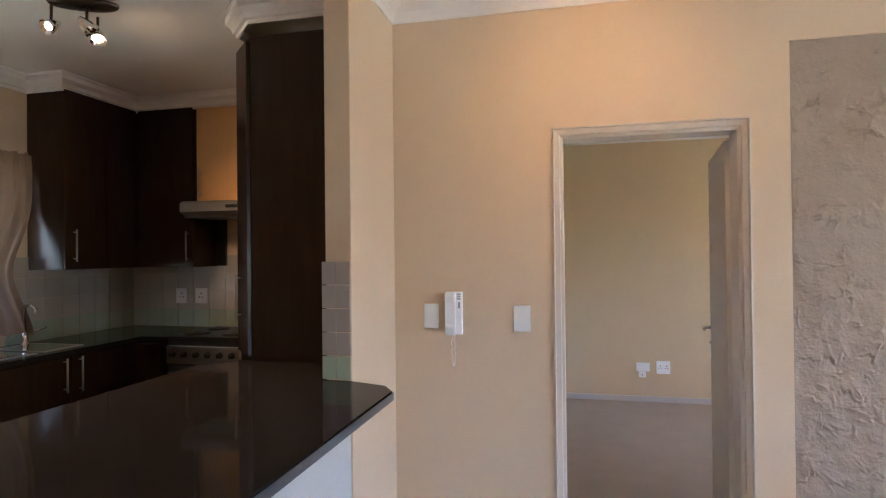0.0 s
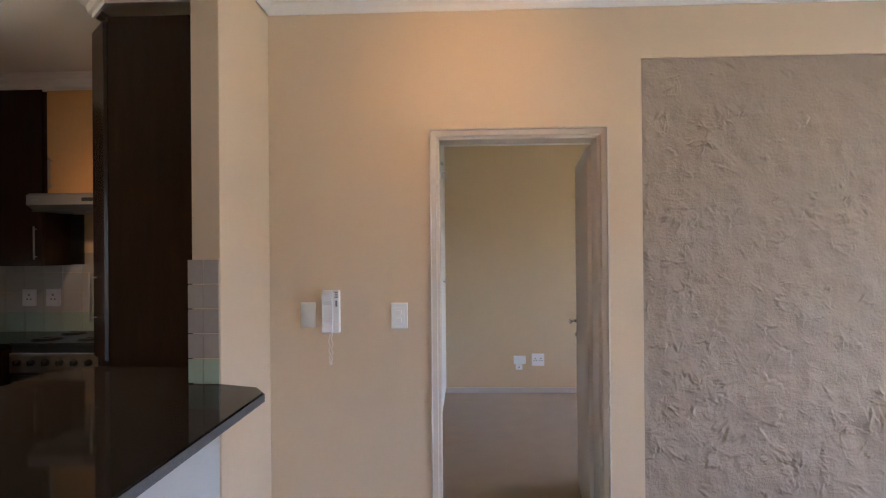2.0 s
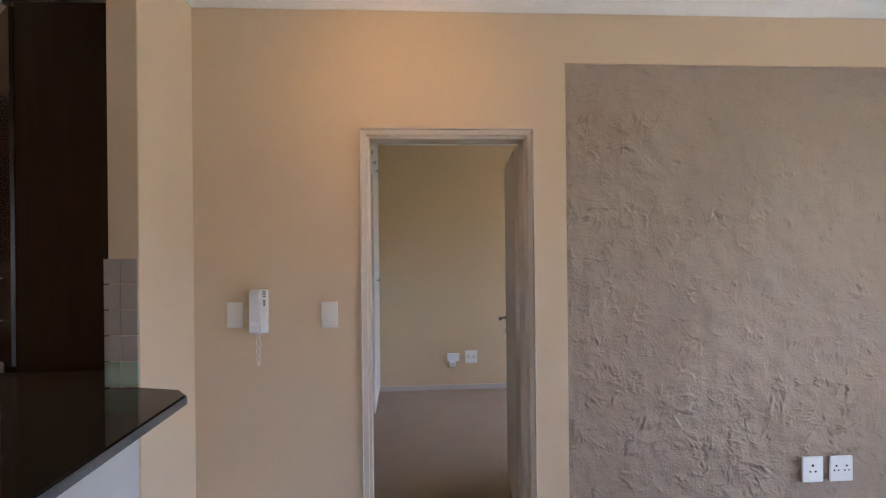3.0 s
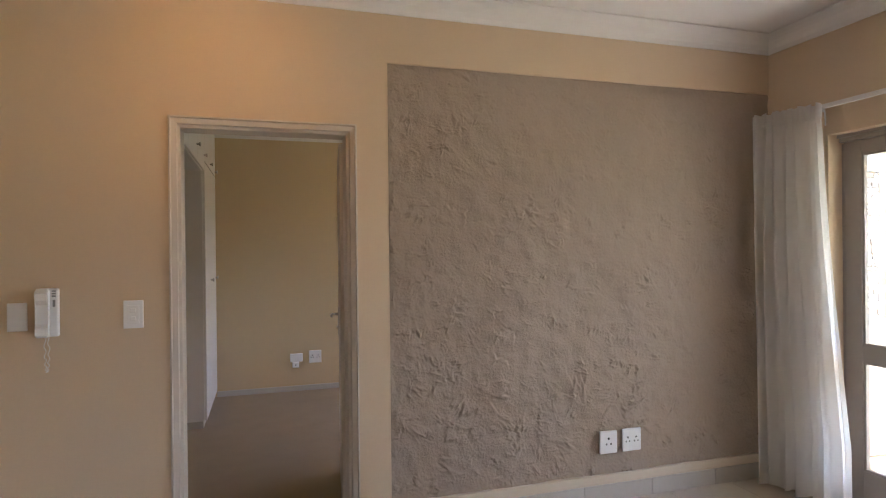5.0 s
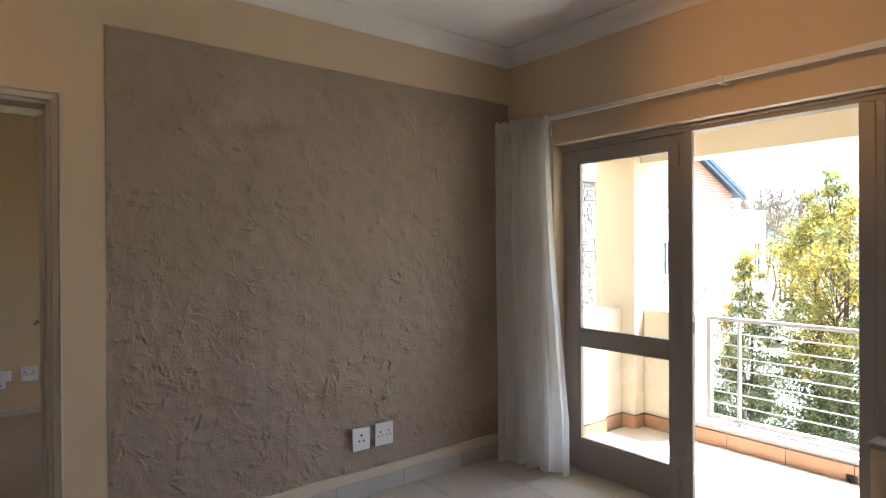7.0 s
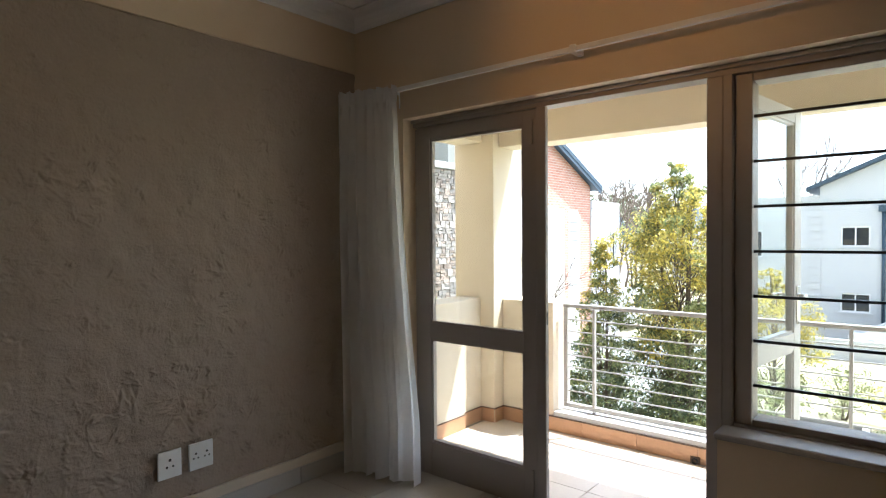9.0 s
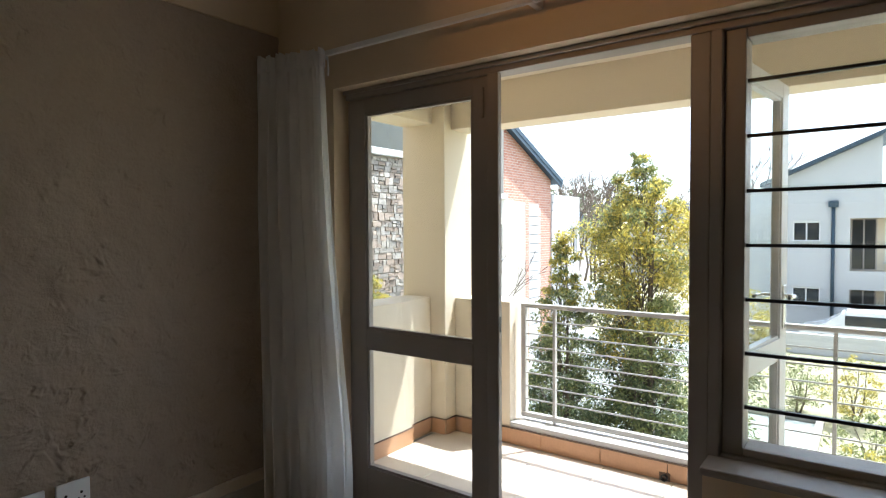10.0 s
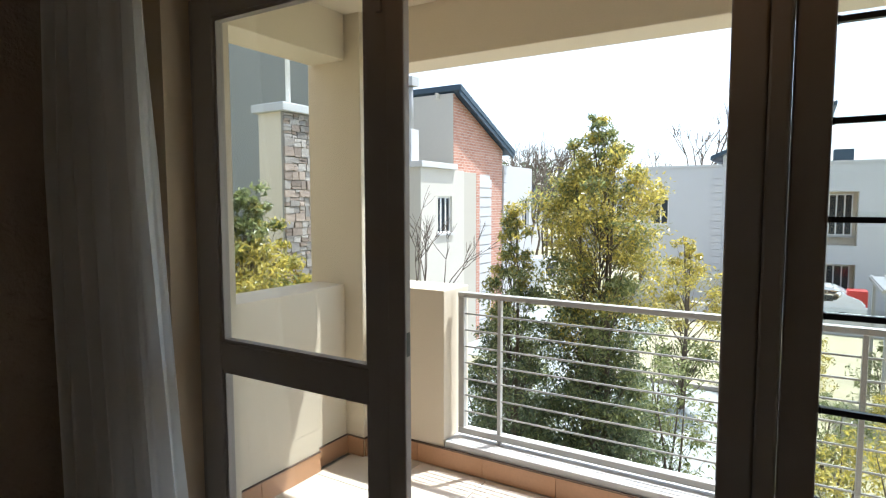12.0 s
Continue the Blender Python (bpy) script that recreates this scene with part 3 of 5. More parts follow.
# ---- kitchen ----
def bar_handle(bm, x, y, z0, z1, nx, ny):
    """An upright bar handle standing off a face whose normal is (nx, ny)."""
    o = 0.028
    tube(bm, (x + nx * o, y + ny * o, z0), (x + nx * o, y + ny * o, z1), 0.006, n=8)
    for z in (z0 + 0.02, z1 - 0.02):
        tube(bm, (x, y, z), (x + nx * o, y + ny * o, z), 0.004, n=6)


def unit(name, label, body, doors, axis, face, mat=M_DARK, door_mat=None, handles=(), plinth=None):
    """A cabinet: body box; doors (a0, a1, z0, z1) on a face along axis 'x' or 'y'."""
    u = thing(name, label, "cabinet", "kitchen cabinets")
    bpart("body", mat, u, [body], bevel=0.002)
    for i, (a0, a1, z0, z1) in enumerate(doors):
        g = 0.0025
        b = (face + 0.001, a0 + g, z0 + g, face + 0.019, a1 - g, z1 - g) if axis == "y" else (a0 + g, face - 0.019, z0 + g, a1 - g, face - 0.001, z1 - g)
        d = bpart("door", door_mat or mat, u, [b], bevel=0.0015)
        if i < len(handles) and handles[i]:
            a, h0, h1 = handles[i]
            bm = bmesh.new()
            bar_handle(bm, *((face + 0.019, a) if axis == "y" else (a, face - 0.019)), h0, h1, *((1, 0) if axis == "y" else (0, -1)))
            part("handle", bm, M_STEEL, d, "brushed steel bar handle")
    if plinth:
        bpart("plinth", M_BLACK, u, [plinth])
    return u


UX, UY = KX + 0.30, KY - 0.30           # faces of the wall units
BX, BY = KX + 0.58, KY - 0.58           # faces of the base units
UB, UT = 1.41, 2.66
# wall units along the left wall, then along the back wall
unit("wall_cabinet", "dark espresso wall cabinet above the sink", (KX, 3.73, UB, UX, 4.10, UT), [(3.73, 4.10, UB, UT)], "y", UX, handles=[(3.80, 1.465, 1.69)])
unit("wall_cabinet", "dark espresso corner wall cabinet", (KX, 4.102, UB, UX, KY, UT), [(4.102, UY - 0.02, UB, UT)], "y", UX)
unit("wall_cabinet", "dark espresso wall cabinet beside the extractor hood", (UX + 0.001, UY, UB, -2.458, KY, UT), [(UX + 0.03, -2.458, UB, UT)], "x", UY, handles=[(-2.503, 1.455, 1.69)])
unit("wall_cabinet", "beech-coloured cabinet door above the extractor hood", (-2.456, UY, 1.915, -1.85, KY, 2.66), [(-2.425, -1.85, 1.915, 2.65)], "x", UY, mat=M_DARK, door_mat=M_BEECH, handles=[(-2.388, 1.95, 2.17)])
unit("base_cabinet", "dark espresso sink base cabinet", (KX, 2.2, 0.1, BX, 3.502, 0.868), [(2.2, 2.85, 0.1, 0.865), (2.85, 3.502, 0.1, 0.865)], "y", BX, handles=[None, (3.447, 0.645, 0.858)], plinth=(KX, 2.2, 0, BX - 0.05, 3.502, 0.1))
unit("base_cabinet", "dark espresso base cabinet under the drainer", (KX, 3.504, 0.1, BX, 4.05, 0.868), [(3.504, 4.05, 0.1, 0.865)], "y", BX, handles=[(3.562, 0.63, 0.857)], plinth=(KX, 3.504, 0, BX - 0.05, 4.05, 0.1))
unit("base_cabinet", "dark espresso corner base cabinet beside the stove", (KX, 4.052, 0.1, -2.482, KY, 0.868), [(BX + 0.03, -2.482, 0.1, 0.865)], "x", BY, handles=[(-2.568, 0.553, 0.795)], plinth=(KX, 4.06, 0, -2.482, KY, 0.1))


def worktop():
    bm = bmesh.new()
    prism(bm, [(KX, 2.2), (BX + 0.02, 2.2), (BX + 0.02, BY - 0.02), (-2.482, BY - 0.02), (-2.482, KY), (KX, KY)], 0.872, 0.905)
    tagged(part("worktop", bm, M_GRANITE), "black granite worktop round the kitchen corner", "worktop")
    s = thing("kitchen_sink", "stainless steel double sink set in the worktop", "sink")
    for y0, y1, d in ((2.95, 3.32, 0.0), (3.40, 3.66, 0.0)):
        bm = bmesh.new()
        x0, x1 = KX + 0.12, BX - 0.08
        rim = [(x0 - 0.02, y0 - 0.02), (x1 + 0.02, y0 - 0.02), (x1 + 0.02, y1 + 0.02), (x0 - 0.02, y1 + 0.02)]
        prism(bm, rim, 0.9055, 0.911)
        part("rim", bm, M_STEEL, s)
        bm = bmesh.new()
        lo = [bm.verts.new((x, y, 0.9115)) for x, y in ((x0, y0), (x1, y0), (x1, y1), (x0, y1))]
        mid = [bm.verts.new((x, y, 0.9118)) for x, y in ((x0 + 0.03, y0 + 0.03), (x1 - 0.03, y0 + 0.03), (x1 - 0.03, y1 - 0.03), (x0 + 0.03, y1 - 0.03))]
        for i in range(4):
            bm.faces.new((lo[i], lo[(i + 1) % 4], mid[(i + 1) % 4], mid[i]))
        bm.faces.new(mid)
        part("bowl", bm, M_CHROME, s)
    t = thing("sink_tap", "chrome mixer tap with a curved spout", "tap")
    bm = bmesh.new()
    lathe(bm, [(0.028, 0.905), (0.026, 0.925), (0.018, 0.935), (0.018, 0.99), (0.0, 0.995)], (KX + 0.10, 3.62, 0))
    part("base", bm, M_CHROME, t)
    bm = bmesh.new()
    sweep(bm, [(KX + 0.10, 3.62, 0.98), (KX + 0.10, 3.61, 1.12), (KX + 0.13, 3.60, 1.17), (KX + 0.19, 3.585, 1.18), (KX + 0.235, 3.575, 1.15), (KX + 0.24, 3.573, 1.12)], 0.011, n=10)
    part("spout", bm, M_CHROME, t)
    bm = bmesh.new()
    sweep(bm, [(KX + 0.11, 3.63, 0.985), (KX + 0.15, 3.66, 1.0), (KX + 0.19, 3.70, 1.02)], 0.007)
    part("lever", bm, M_CHROME, t)


worktop()


def stove():
    s = thing("stove", "freestanding steel electric stove with black knobs", "stove")
    x0, x1, y0 = -2.475, -1.875, BY - 0.02
    bpart("body", M_BLACK, s, [(x0, y0 + 0.01, 0.02, x1, KY - 0.01, 0.895)], bevel=0.003)
    bpart("control_panel", M_STEEL, s, [(x0, y0 - 0.012, 0.715, x1, y0 + 0.009, 0.845)], bevel=0.004)
    bpart("oven_door", M_BLACK, s, [(x0 + 0.01, y0 - 0.012, 0.14, x1 - 0.01, y0 + 0.009, 0.70)], bevel=0.004)
    bm = bmesh.new()
    tube(bm, (x0 + 0.05, y0 - 0.05, 0.66), (x1 - 0.05, y0 - 0.05, 0.66), 0.009)
    for x in (x0 + 0.08, x1 - 0.08):
        tube(bm, (x, y0 - 0.012, 0.66), (x, y0 - 0.05, 0.66), 0.006)
    part("oven_handle", bm, M_STEEL, s)
    bpart("hob", M_BLACK, s, [(x0, y0 - 0.01, 0.897, x1, KY - 0.012, 0.912)], bevel=0.004)
    for i in range(6):
        x = x0 + 0.06 + i * (x1 - x0 - 0.12) / 5
        bm = bmesh.new()
        lathe(bm, [(0.022, 0.0), (0.022, 0.008), (0.017, 0.012), (0.015, 0.03), (0.0, 0.031)], n=14, m=pose(x, y0 - 0.012, 0.785, 90, 0, 0))
        box(bm, x - 0.004, y0 - 0.052, 0.768, x + 0.004, y0 - 0.03, 0.802)
        part("knob", bm, M_BLACK, s)
    for x, y, r in ((x0 + 0.15, y0 + 0.14, 0.09), (x1 - 0.15, y0 + 0.14, 0.075), (x0 + 0.15, y0 + 0.41, 0.075), (x1 - 0.15, y0 + 0.41, 0.09)):
        bm = bmesh.new()
        lathe(bm, [(r + 0.012, 0.9125), (r + 0.012, 0.916), (r, 0.918), (r, 0.925), (r * 0.3, 0.925), (r * 0.28, 0.922), (0, 0.922)], (x, y, 0), n=24)
        part("hotplate", bm, M_BLACK, s, "black cast hotplate")


stove()


M_HOODSTEEL = material("dull_grey_steel", (0.30, 0.29, 0.28), rough=0.4, metal=0.6, vary=0.06, scale=10, fine=200)


def hood():
    h = thing("extractor_hood", "slim steel extractor hood above the stove", "extractor hood")
    y0 = UY - 0.16
    bm = bmesh.new()
    prof = [(y0, 1.83), (y0, 1.895), (y0 + 0.03, 1.912), (KY - 0.02, 1.912), (KY - 0.02, 1.80), (y0 + 0.06, 1.80)]
    lo, hi = [bm.verts.new((-2.47, y, z)) for y, z in prof], [bm.verts.new((-1.87, y, z)) for y, z in prof]
    bm.faces.new(lo)
    bm.faces.new(hi[::-1])
    for i in range(6):
        bm.faces.new((lo[i], hi[i], hi[(i + 1) % 6], lo[(i + 1) % 6]))
    part("canopy", bm, M_HOODSTEEL, h)
    bpart("switch_strip", M_BLACK, h, [(-2.08, y0 - 0.002, 1.852, -1.90, y0 + 0.001, 1.876)])
    bpart("badge", M_PLASTIC_GREY, h, [(-2.43, y0 - 0.002, 1.855, -2.38, y0 + 0.001, 1.872)])
    bpart("filter", M_PLASTIC_GREY, h, [(-2.50, y0 + 0.09, 1.792, -2.0, KY - 0.08, 1.80)])


hood()
# dark splash panel behind the stove
bm = bmesh.new()
box(bm, -2.66, KY - 0.030, 1.414, -2.365, KY - 0.009, 1.79)
tagged(part("splash_panel", bm, M_BLACK), "dark panel on the wall under the hood", "panel")


def tall_unit():
    t = thing("tall_cabinet", "floor-to-ceiling dark espresso cabinet with a chamfered corner", "cabinet")
    yf, xc, c, zt = 3.02, -1.115, 0.16, 2.585
    bm = bmesh.new()
    prism(bm, [(-0.5615, yf), (-0.5615, 3.62), (xc - c, 3.62), (xc - c, yf + c), (xc, yf)][::-1], 0.0, zt)
    part("body", bm, M_DARK, t)
    # narrow door on the chamfer
    bm = bmesh.new()
    n = Vector((-1, -1, 0)).normalized()
    a, b = Vector((xc - 0.006, yf + 0.006, 0)), Vector((xc - c + 0.006, yf + c - 0.006, 0))
    q = [a + n * 0.001, b + n * 0.001, b + n * 0.018, a + n * 0.018]
    prism(bm, [(v.x, v.y) for v in q], 1.0, zt - 0.02)
    d = part("door", bm, M_DARK, t)
    m = (a + b) / 2 + n * 0.018
    bm = bmesh.new()
    bar_handle(bm, m.x - 0.03, m.y + 0.03, 1.17, 1.40, n.x, n.y)
    part("handle", bm, M_STEEL, d, "brushed steel bar handle")
    bm = bmesh.new()
    tube(bm, (-0.715, yf, 1.09), (-0.715, yf - 0.012, 1.09), 0.011, n=12)
    sweep(bm, [(-0.715, yf - 0.012, 1.09), (-0.705, yf - 0.03, 1.075), (-0.70, yf - 0.032, 1.05)], 0.005)
    part("latch", bm, M_CHROME, t, "small chrome latch")
    return yf, xc, c


TYF, TXC, TC = tall_unit()
cornice([(KX, 2.0), (KX, 3.73), (UX, 3.73), (UX, UY), (TXC - TC, UY), (TXC - TC, TYF + TC), (TXC, TYF), (-0.577, TYF)], "cornice_kitchen", drop=0.115, out=0.085, fancy=True)
bpart("ceiling_filler", M_DARK, None, [(KX, 3.735, 2.62, UX - 0.002, KY, CEIL), (UX, UY + 0.002, 2.661, TXC - TC, KY, CEIL)])
tagged(bpy.data.objects["ceiling_filler"], "dark filler strip above the wall cabinets", "filler", kind="structure")


def bar_counter():
    bm = bmesh.new()
    xr, xl, z0, z1 = -0.222, -1.31, 0.940, 0.975
    out = [(xl, 0.60), (xr, 0.60), (xr, 2.525), (xr - 0.055, 2.61), (-0.4435, 2.655), (-0.4435, 2.668), (-0.577, 2.668), (-0.577, TYF - 0.002), (xl + 0.12, TYF - 0.002), (xl, TYF - 0.14)]
    prism(bm, out, z0, z1)
    es = [e for e in bm.edges if all(abs(v.co.z - z1) < 1e-5 for v in e.verts)]
    bmesh.ops.bevel(bm, geom=es, offset=0.005, segments=2, affect="EDGES")
    bc = thing("bar_counter", "polished black granite breakfast bar counter", "counter")
    part("top", bm, M_GRANITE, bc)
    bpart("front_edge", M_GRANITE_EDGE, bc, [(xr + 0.0003, 0.602, z0 + 0.001, xr + 0.0022, 2.524, z1 - 0.006)], "speckled honed front edge")
    bm = bmesh.new()
    e0, e1 = Vector((xr, 2.526, 0)), Vector((xr - 0.055, 2.609, 0))
    nn = Vector((0.83, 0.55, 0)).normalized()
    prism(bm, [(v.x, v.y) for v in (e0 + nn * 0.0004, e0 + nn * 0.0022, e1 + nn * 0.0022, e1 + nn * 0.0004)], z0 + 0.001, z1 - 0.006)
    part("corner_edge", bm, M_GRANITE_EDGE, bc, "speckled honed corner edge")
    u = thing("base_cabinet", "dark espresso cabinet under the breakfast bar", "cabinet", "kitchen cabinets")
    bpart("body", M_DARK, u, [(xl + 0.05, 0.62, 0.0, -0.587, 2.62, 0.938)], bevel=0.002)


bar_counter()


def spot_cluster(name, label, cx, cy, heads, lit, cone=(75, 75, 75), blend=0.9, color=(1.0, 0.55, 0.22)):
    """Oval ceiling plate with swivelling halogen heads."""
    c = thing(name, label, "ceiling light")
    bm = bmesh.new()
    made = lathe(bm, [(0.0, 0.0), (0.16, 0.0), (0.16, -0.012), (0.15, -0.022), (0.0, -0.026)], n=32)
    bmesh.ops.transform(bm, matrix=Matrix.Translation((cx, cy, CEIL)) @ Matrix.Rotation(0.5, 4, "Z") @ Matrix.Diagonal((1.0, 0.42, 1, 1)), verts=made)
    part("plate", bm, M_BROWNMETAL, c)
    for k, ((dx, dy), aim) in enumerate(heads):
        base = Vector((cx + dx, cy + dy, CEIL - 0.024))
        joint = base + Vector((0, 0, -0.10))
        d = (Vector(aim) - joint).normalized()
        bm = bmesh.new()
        tube(bm, base, joint, 0.007, n=8)
        part("stem", bm, M_BROWNMETAL, c)
        bm = bmesh.new()
        q = d.to_track_quat("Z", "Y").to_matrix().to_4x4()
        lathe(bm, [(0.0, -0.05), (0.012, -0.048), (0.022, -0.03), (0.030, -0.005), (0.040, 0.034), (0.038, 0.034), (0.027, 0.0), (0.0, -0.004)], n=20, m=Matrix.Translation(joint) @ q)
        h = part("lamp_head", bm, M_CHROME, c)
        bm = bmesh.new()
        lathe(bm, [(0.0, 0.030), (0.010, 0.028), (0.016, 0.022), (0.016, 0.008), (0.0, 0.002)], n=16, m=Matrix.Translation(joint) @ q)
        part("bulb", bm, M_HALOGEN, h, "glowing halogen bulb")
        spot("lamp", joint + d * 0.06, Vector(aim), lit[k], cone[k], color, blend)


M_BROWNMETAL = material("dark_bronze", (0.06, 0.045, 0.035), rough=0.4, metal=0.8, vary=0.1)
spot_cluster("ceiling_spotlight", "bronze ceiling spotlight bar with three lit halogen heads", -1.91, 2.82,
             [((-0.13, -0.06), (-2.3, 1.0, 1.5)), ((0.03, -0.01), (-1.25, KY, 1.25)), ((-0.03, 0.12), (-1.2, 2.2, 1.2))], KITCHEN_WATTS)

# tiles on the pier's end above the counter
bm = bmesh.new()
box(bm, 0, 0, 0, 0.0605, 0.008, 0.0945, bevel=0.0015)
t_small = mesh_of("tile", bm, M_WALLTILE)
t_green = t_small.copy()
t_green.materials[0] = M_GREENTILE
_pier = bpy.data.objects["wall_pier"]
for r in range(5):
    for c in range(2):
        piece("tile", t_green if r == 0 else t_small, _pier, -0.5735 + c * 0.0635, NY - 0.008, 0.979 + r * 0.0980)
# splashback tiles on the kitchen walls
bm = bmesh.new()
box(bm, 0, 0, 0, 0.146, 0.008, 0.146, bevel=0.0012)
t_back = mesh_of("tile", bm, M_SPLASH)
t_lime = t_back.copy()
t_lime.materials[0] = M_GREENTILE
_kb, _kl = bpy.data.objects["wall_kitchen_back"], bpy.data.objects["wall_left"]
for r in range(4):
    for c in range(18):
        piece("tile", t_lime if r == 0 else t_back, _kb, KX + 0.01 + c * 0.149, KY - 0.0085, 0.907 + r * 0.149)
    for c in range(8):
        if r < 4:
            ob = piece("tile", t_lime if r == 0 else t_back, _kl, KX + 0.0085, 3.56 + c * 0.149, 0.907 + r * 0.149, 90)


def wall_plate(name, label, category, x, y, z, w, h, rockers=0, sockets=0, face=-1):
    """A cover plate on a wall facing -y, centre (x, z)."""
    p = thing(name, label, category)
    bpart("plate", M_PLASTIC, p, [(x - w / 2, y - 0.012, z - h / 2, x + w / 2, y, z + h / 2)], bevel=0.003)
    if rockers:
        bpart("rim", M_PLASTIC, p, [(x - w * 0.30, y - 0.0145, z - h * 0.33, x + w * 0.30, y - 0.0122, z + h * 0.33)], bevel=0.001)
        for k in range(rockers):
            zc = z + (k - (rockers - 1) / 2) * h * 0.30
            bpart("rocker", M_PLASTIC, p, [(x - w * 0.14, y - 0.019, zc - h * 0.075, x + w * 0.14, y - 0.0147, zc + h * 0.075)], bevel=0.0015)
    for k in range(sockets):
        bm = bmesh.new()
        r = w * 0.05
        xs = x + (k - (sockets - 1) / 2) * w * 0.46
        for dx, dz, rr in ((0, 0.16, 1.25), (-0.13, -0.08, 1.0), (0.13, -0.08, 1.0)):
            s = 0.72 if sockets > 1 else 1.0
            tube(bm, (xs + dx * w * s, y - 0.0121, z + dz * h * s), (xs + dx * w * s, y - 0.0127, z + dz * h * s), r * rr * s, n=12)
        part("pin_hole", bm, M_BLACK, p, "dark pin holes")
    return p


wall_plate("wall_socket", "white switched wall socket on the splashback", "socket", -2.792, KY - 0.0088, 1.164, 0.108, 0.128, sockets=1)
wall_plate("wall_socket", "white wall socket beside the stove", "socket", -2.605, KY - 0.0088, 1.164, 0.112, 0.130, sockets=1)


def drape(name, label, y0, y1, x, z0, z1, folds, amp, mat, flare=0.0, slant=0.0, steps=90, rows=30, header=0.08, seed=3, tie=0.0):
    """A hanging curtain along y: gathered header, folds that widen and drift downwards."""
    rnd = random.Random(seed)
    ph = [rnd.uniform(-0.5, 0.5) for _ in range(folds + 2)]
    bm = bmesh.new()
    grid = []
    for j in range(rows + 1):
        v = j / rows
        z = z1 + (z0 - z1) * v
        row = []
        for i in range(steps + 1):
            u = i / steps
            k = u * folds
            a = k * math.tau + ph[int(k)] * (1 - k % 1) + ph[int(k) + 1] * (k % 1) + 0.5 * math.sin(v * 2.2 + u * 5)
            grow = 0.45 + 0.55 * min(1, v * 3)
            off = amp * grow * (math.sin(a) + 0.35 * math.sin(2.1 * a + 1.3 * v))
            pinch = 0.012 * math.sin(a * 3) * max(0, 1 - v * 14)
            y = y0 + (y1 - y0) * u - flare * u * min(1, v / 0.85) ** 1.4 - tie * u * math.exp(-((v - 0.66) / 0.24) ** 2) + 0.012 * math.sin(a * 0.5 + v * 3)
            row.append(bm.verts.new((x + slant * (u - 0.5) + off + pinch, y, z + (0.012 * math.sin(a * 0.7 + 1) if j == rows else 0))))
        grid.append(row)
    for j in range(rows):
        for i in range(steps):
            f = bm.faces.new((grid[j][i], grid[j][i + 1], grid[j + 1][i + 1], grid[j + 1][i]))
            f.smooth = True
    c = thing(name, label, "curtain")
    ob = part("cloth", bm, mat, c)
    bm = bmesh.new()
    hdr = []
    for i in range(steps + 1):
        u = i / steps
        k = u * folds
        a = k * math.tau + ph[int(k)] * (1 - k % 1) + ph[int(k) + 1] * (k % 1) + 0.5 * math.sin(u * 5)
        hdr.append((x + slant * (u - 0.5) + amp * 0.45 * (math.sin(a) + 0.35 * math.sin(2.1 * a)) + 0.016 * math.sin(a * 3) - 0.004, y0 + (y1 - y0) * u))
    top = [bm.verts.new((q[0], q[1], z1 + 0.006 + 0.008 * math.sin(i * 0.55 + 1.2 * math.sin(i * 0.21)))) for i, q in enumerate(hdr)]
    bot = [bm.verts.new((q[0], q[1], z1 - header + 0.003 * math.sin(i * 0.8))) for i, q in enumerate(hdr)]
    for i in range(steps):
        f = bm.faces.new((top[i], top[i + 1], bot[i + 1], bot[i]))
        f.smooth = True
    hd = part("heading", bm, mat, c, "gathered heading tape")
    return c


drape("kitchen_curtain", "beige cotton kitchen curtain tied back at the window", 2.85, 3.70, KX + 0.09, 0.98, 2.20, 8, 0.03, M_KCURTAIN, steps=100, seed=8, tie=0.17)
w2 = thing("window_2", "white framed kitchen window", "window", kind="structure")
bpart("frame", M_TRIM, w2, [(KX - 0.15, 2.5, 1.1, KX - 0.09, 2.55, 2.10), (KX - 0.15, 3.565, 1.1, KX - 0.09, 3.615, 2.10), (KX - 0.15, 2.552, 1.1, KX - 0.09, 3.563, 1.15), (KX - 0.15, 2.552, 2.05, KX - 0.09, 3.563, 2.10), (KX - 0.15, 3.03, 1.152, KX - 0.09, 3.07, 2.048)])
g = bpart("pane", M_GLASS, w2, [(KX - 0.125, 2.55, 1.15, KX - 0.121, 3.565, 2.05)])
g.visible_shadow = False

# ---- living room ----
drape("curtain", "white voile curtain hanging gathered in the corner", 3.20, 2.80, 3.715, 0.02, 2.245, 7, 0.034, M_CURTAIN, flare=0.135, slant=0.10, steps=150, rows=60, header=0.075, seed=5)


def curtain_track():
    t = thing("curtain_track", "white curtain track along the window head", "curtain rail")
    bpart("rail", M_TRIM, t, [(3.765, -1.6, 2.222, 3.79, 3.22, 2.246)], bevel=0.004)
    for y in (3.05, 1.72, 0.3):
        bpart("bracket", M_TRIM, t, [(3.758, y - 0.014, 2.216, 3.848, y + 0.014, 2.252)], bevel=0.003)
    for i, y in enumerate((2.812, 2.86, 2.92, 2.98, 3.04, 3.11, 3.17)):
        bm = bmesh.new()
        tube(bm, (3.777, y, 2.222), (3.777, y, 2.205), 0.005, n=8)
        part("glider", bm, M_PLASTIC, t)
    bm = bmesh.new()
    sweep(bm, [(3.775, 2.802, 2.216), (3.772, 2.795, 2.155), (3.768, 2.792, 2.125)], 0.004)
    part("end_hook", bm, M_PLASTIC, t)


curtain_track()

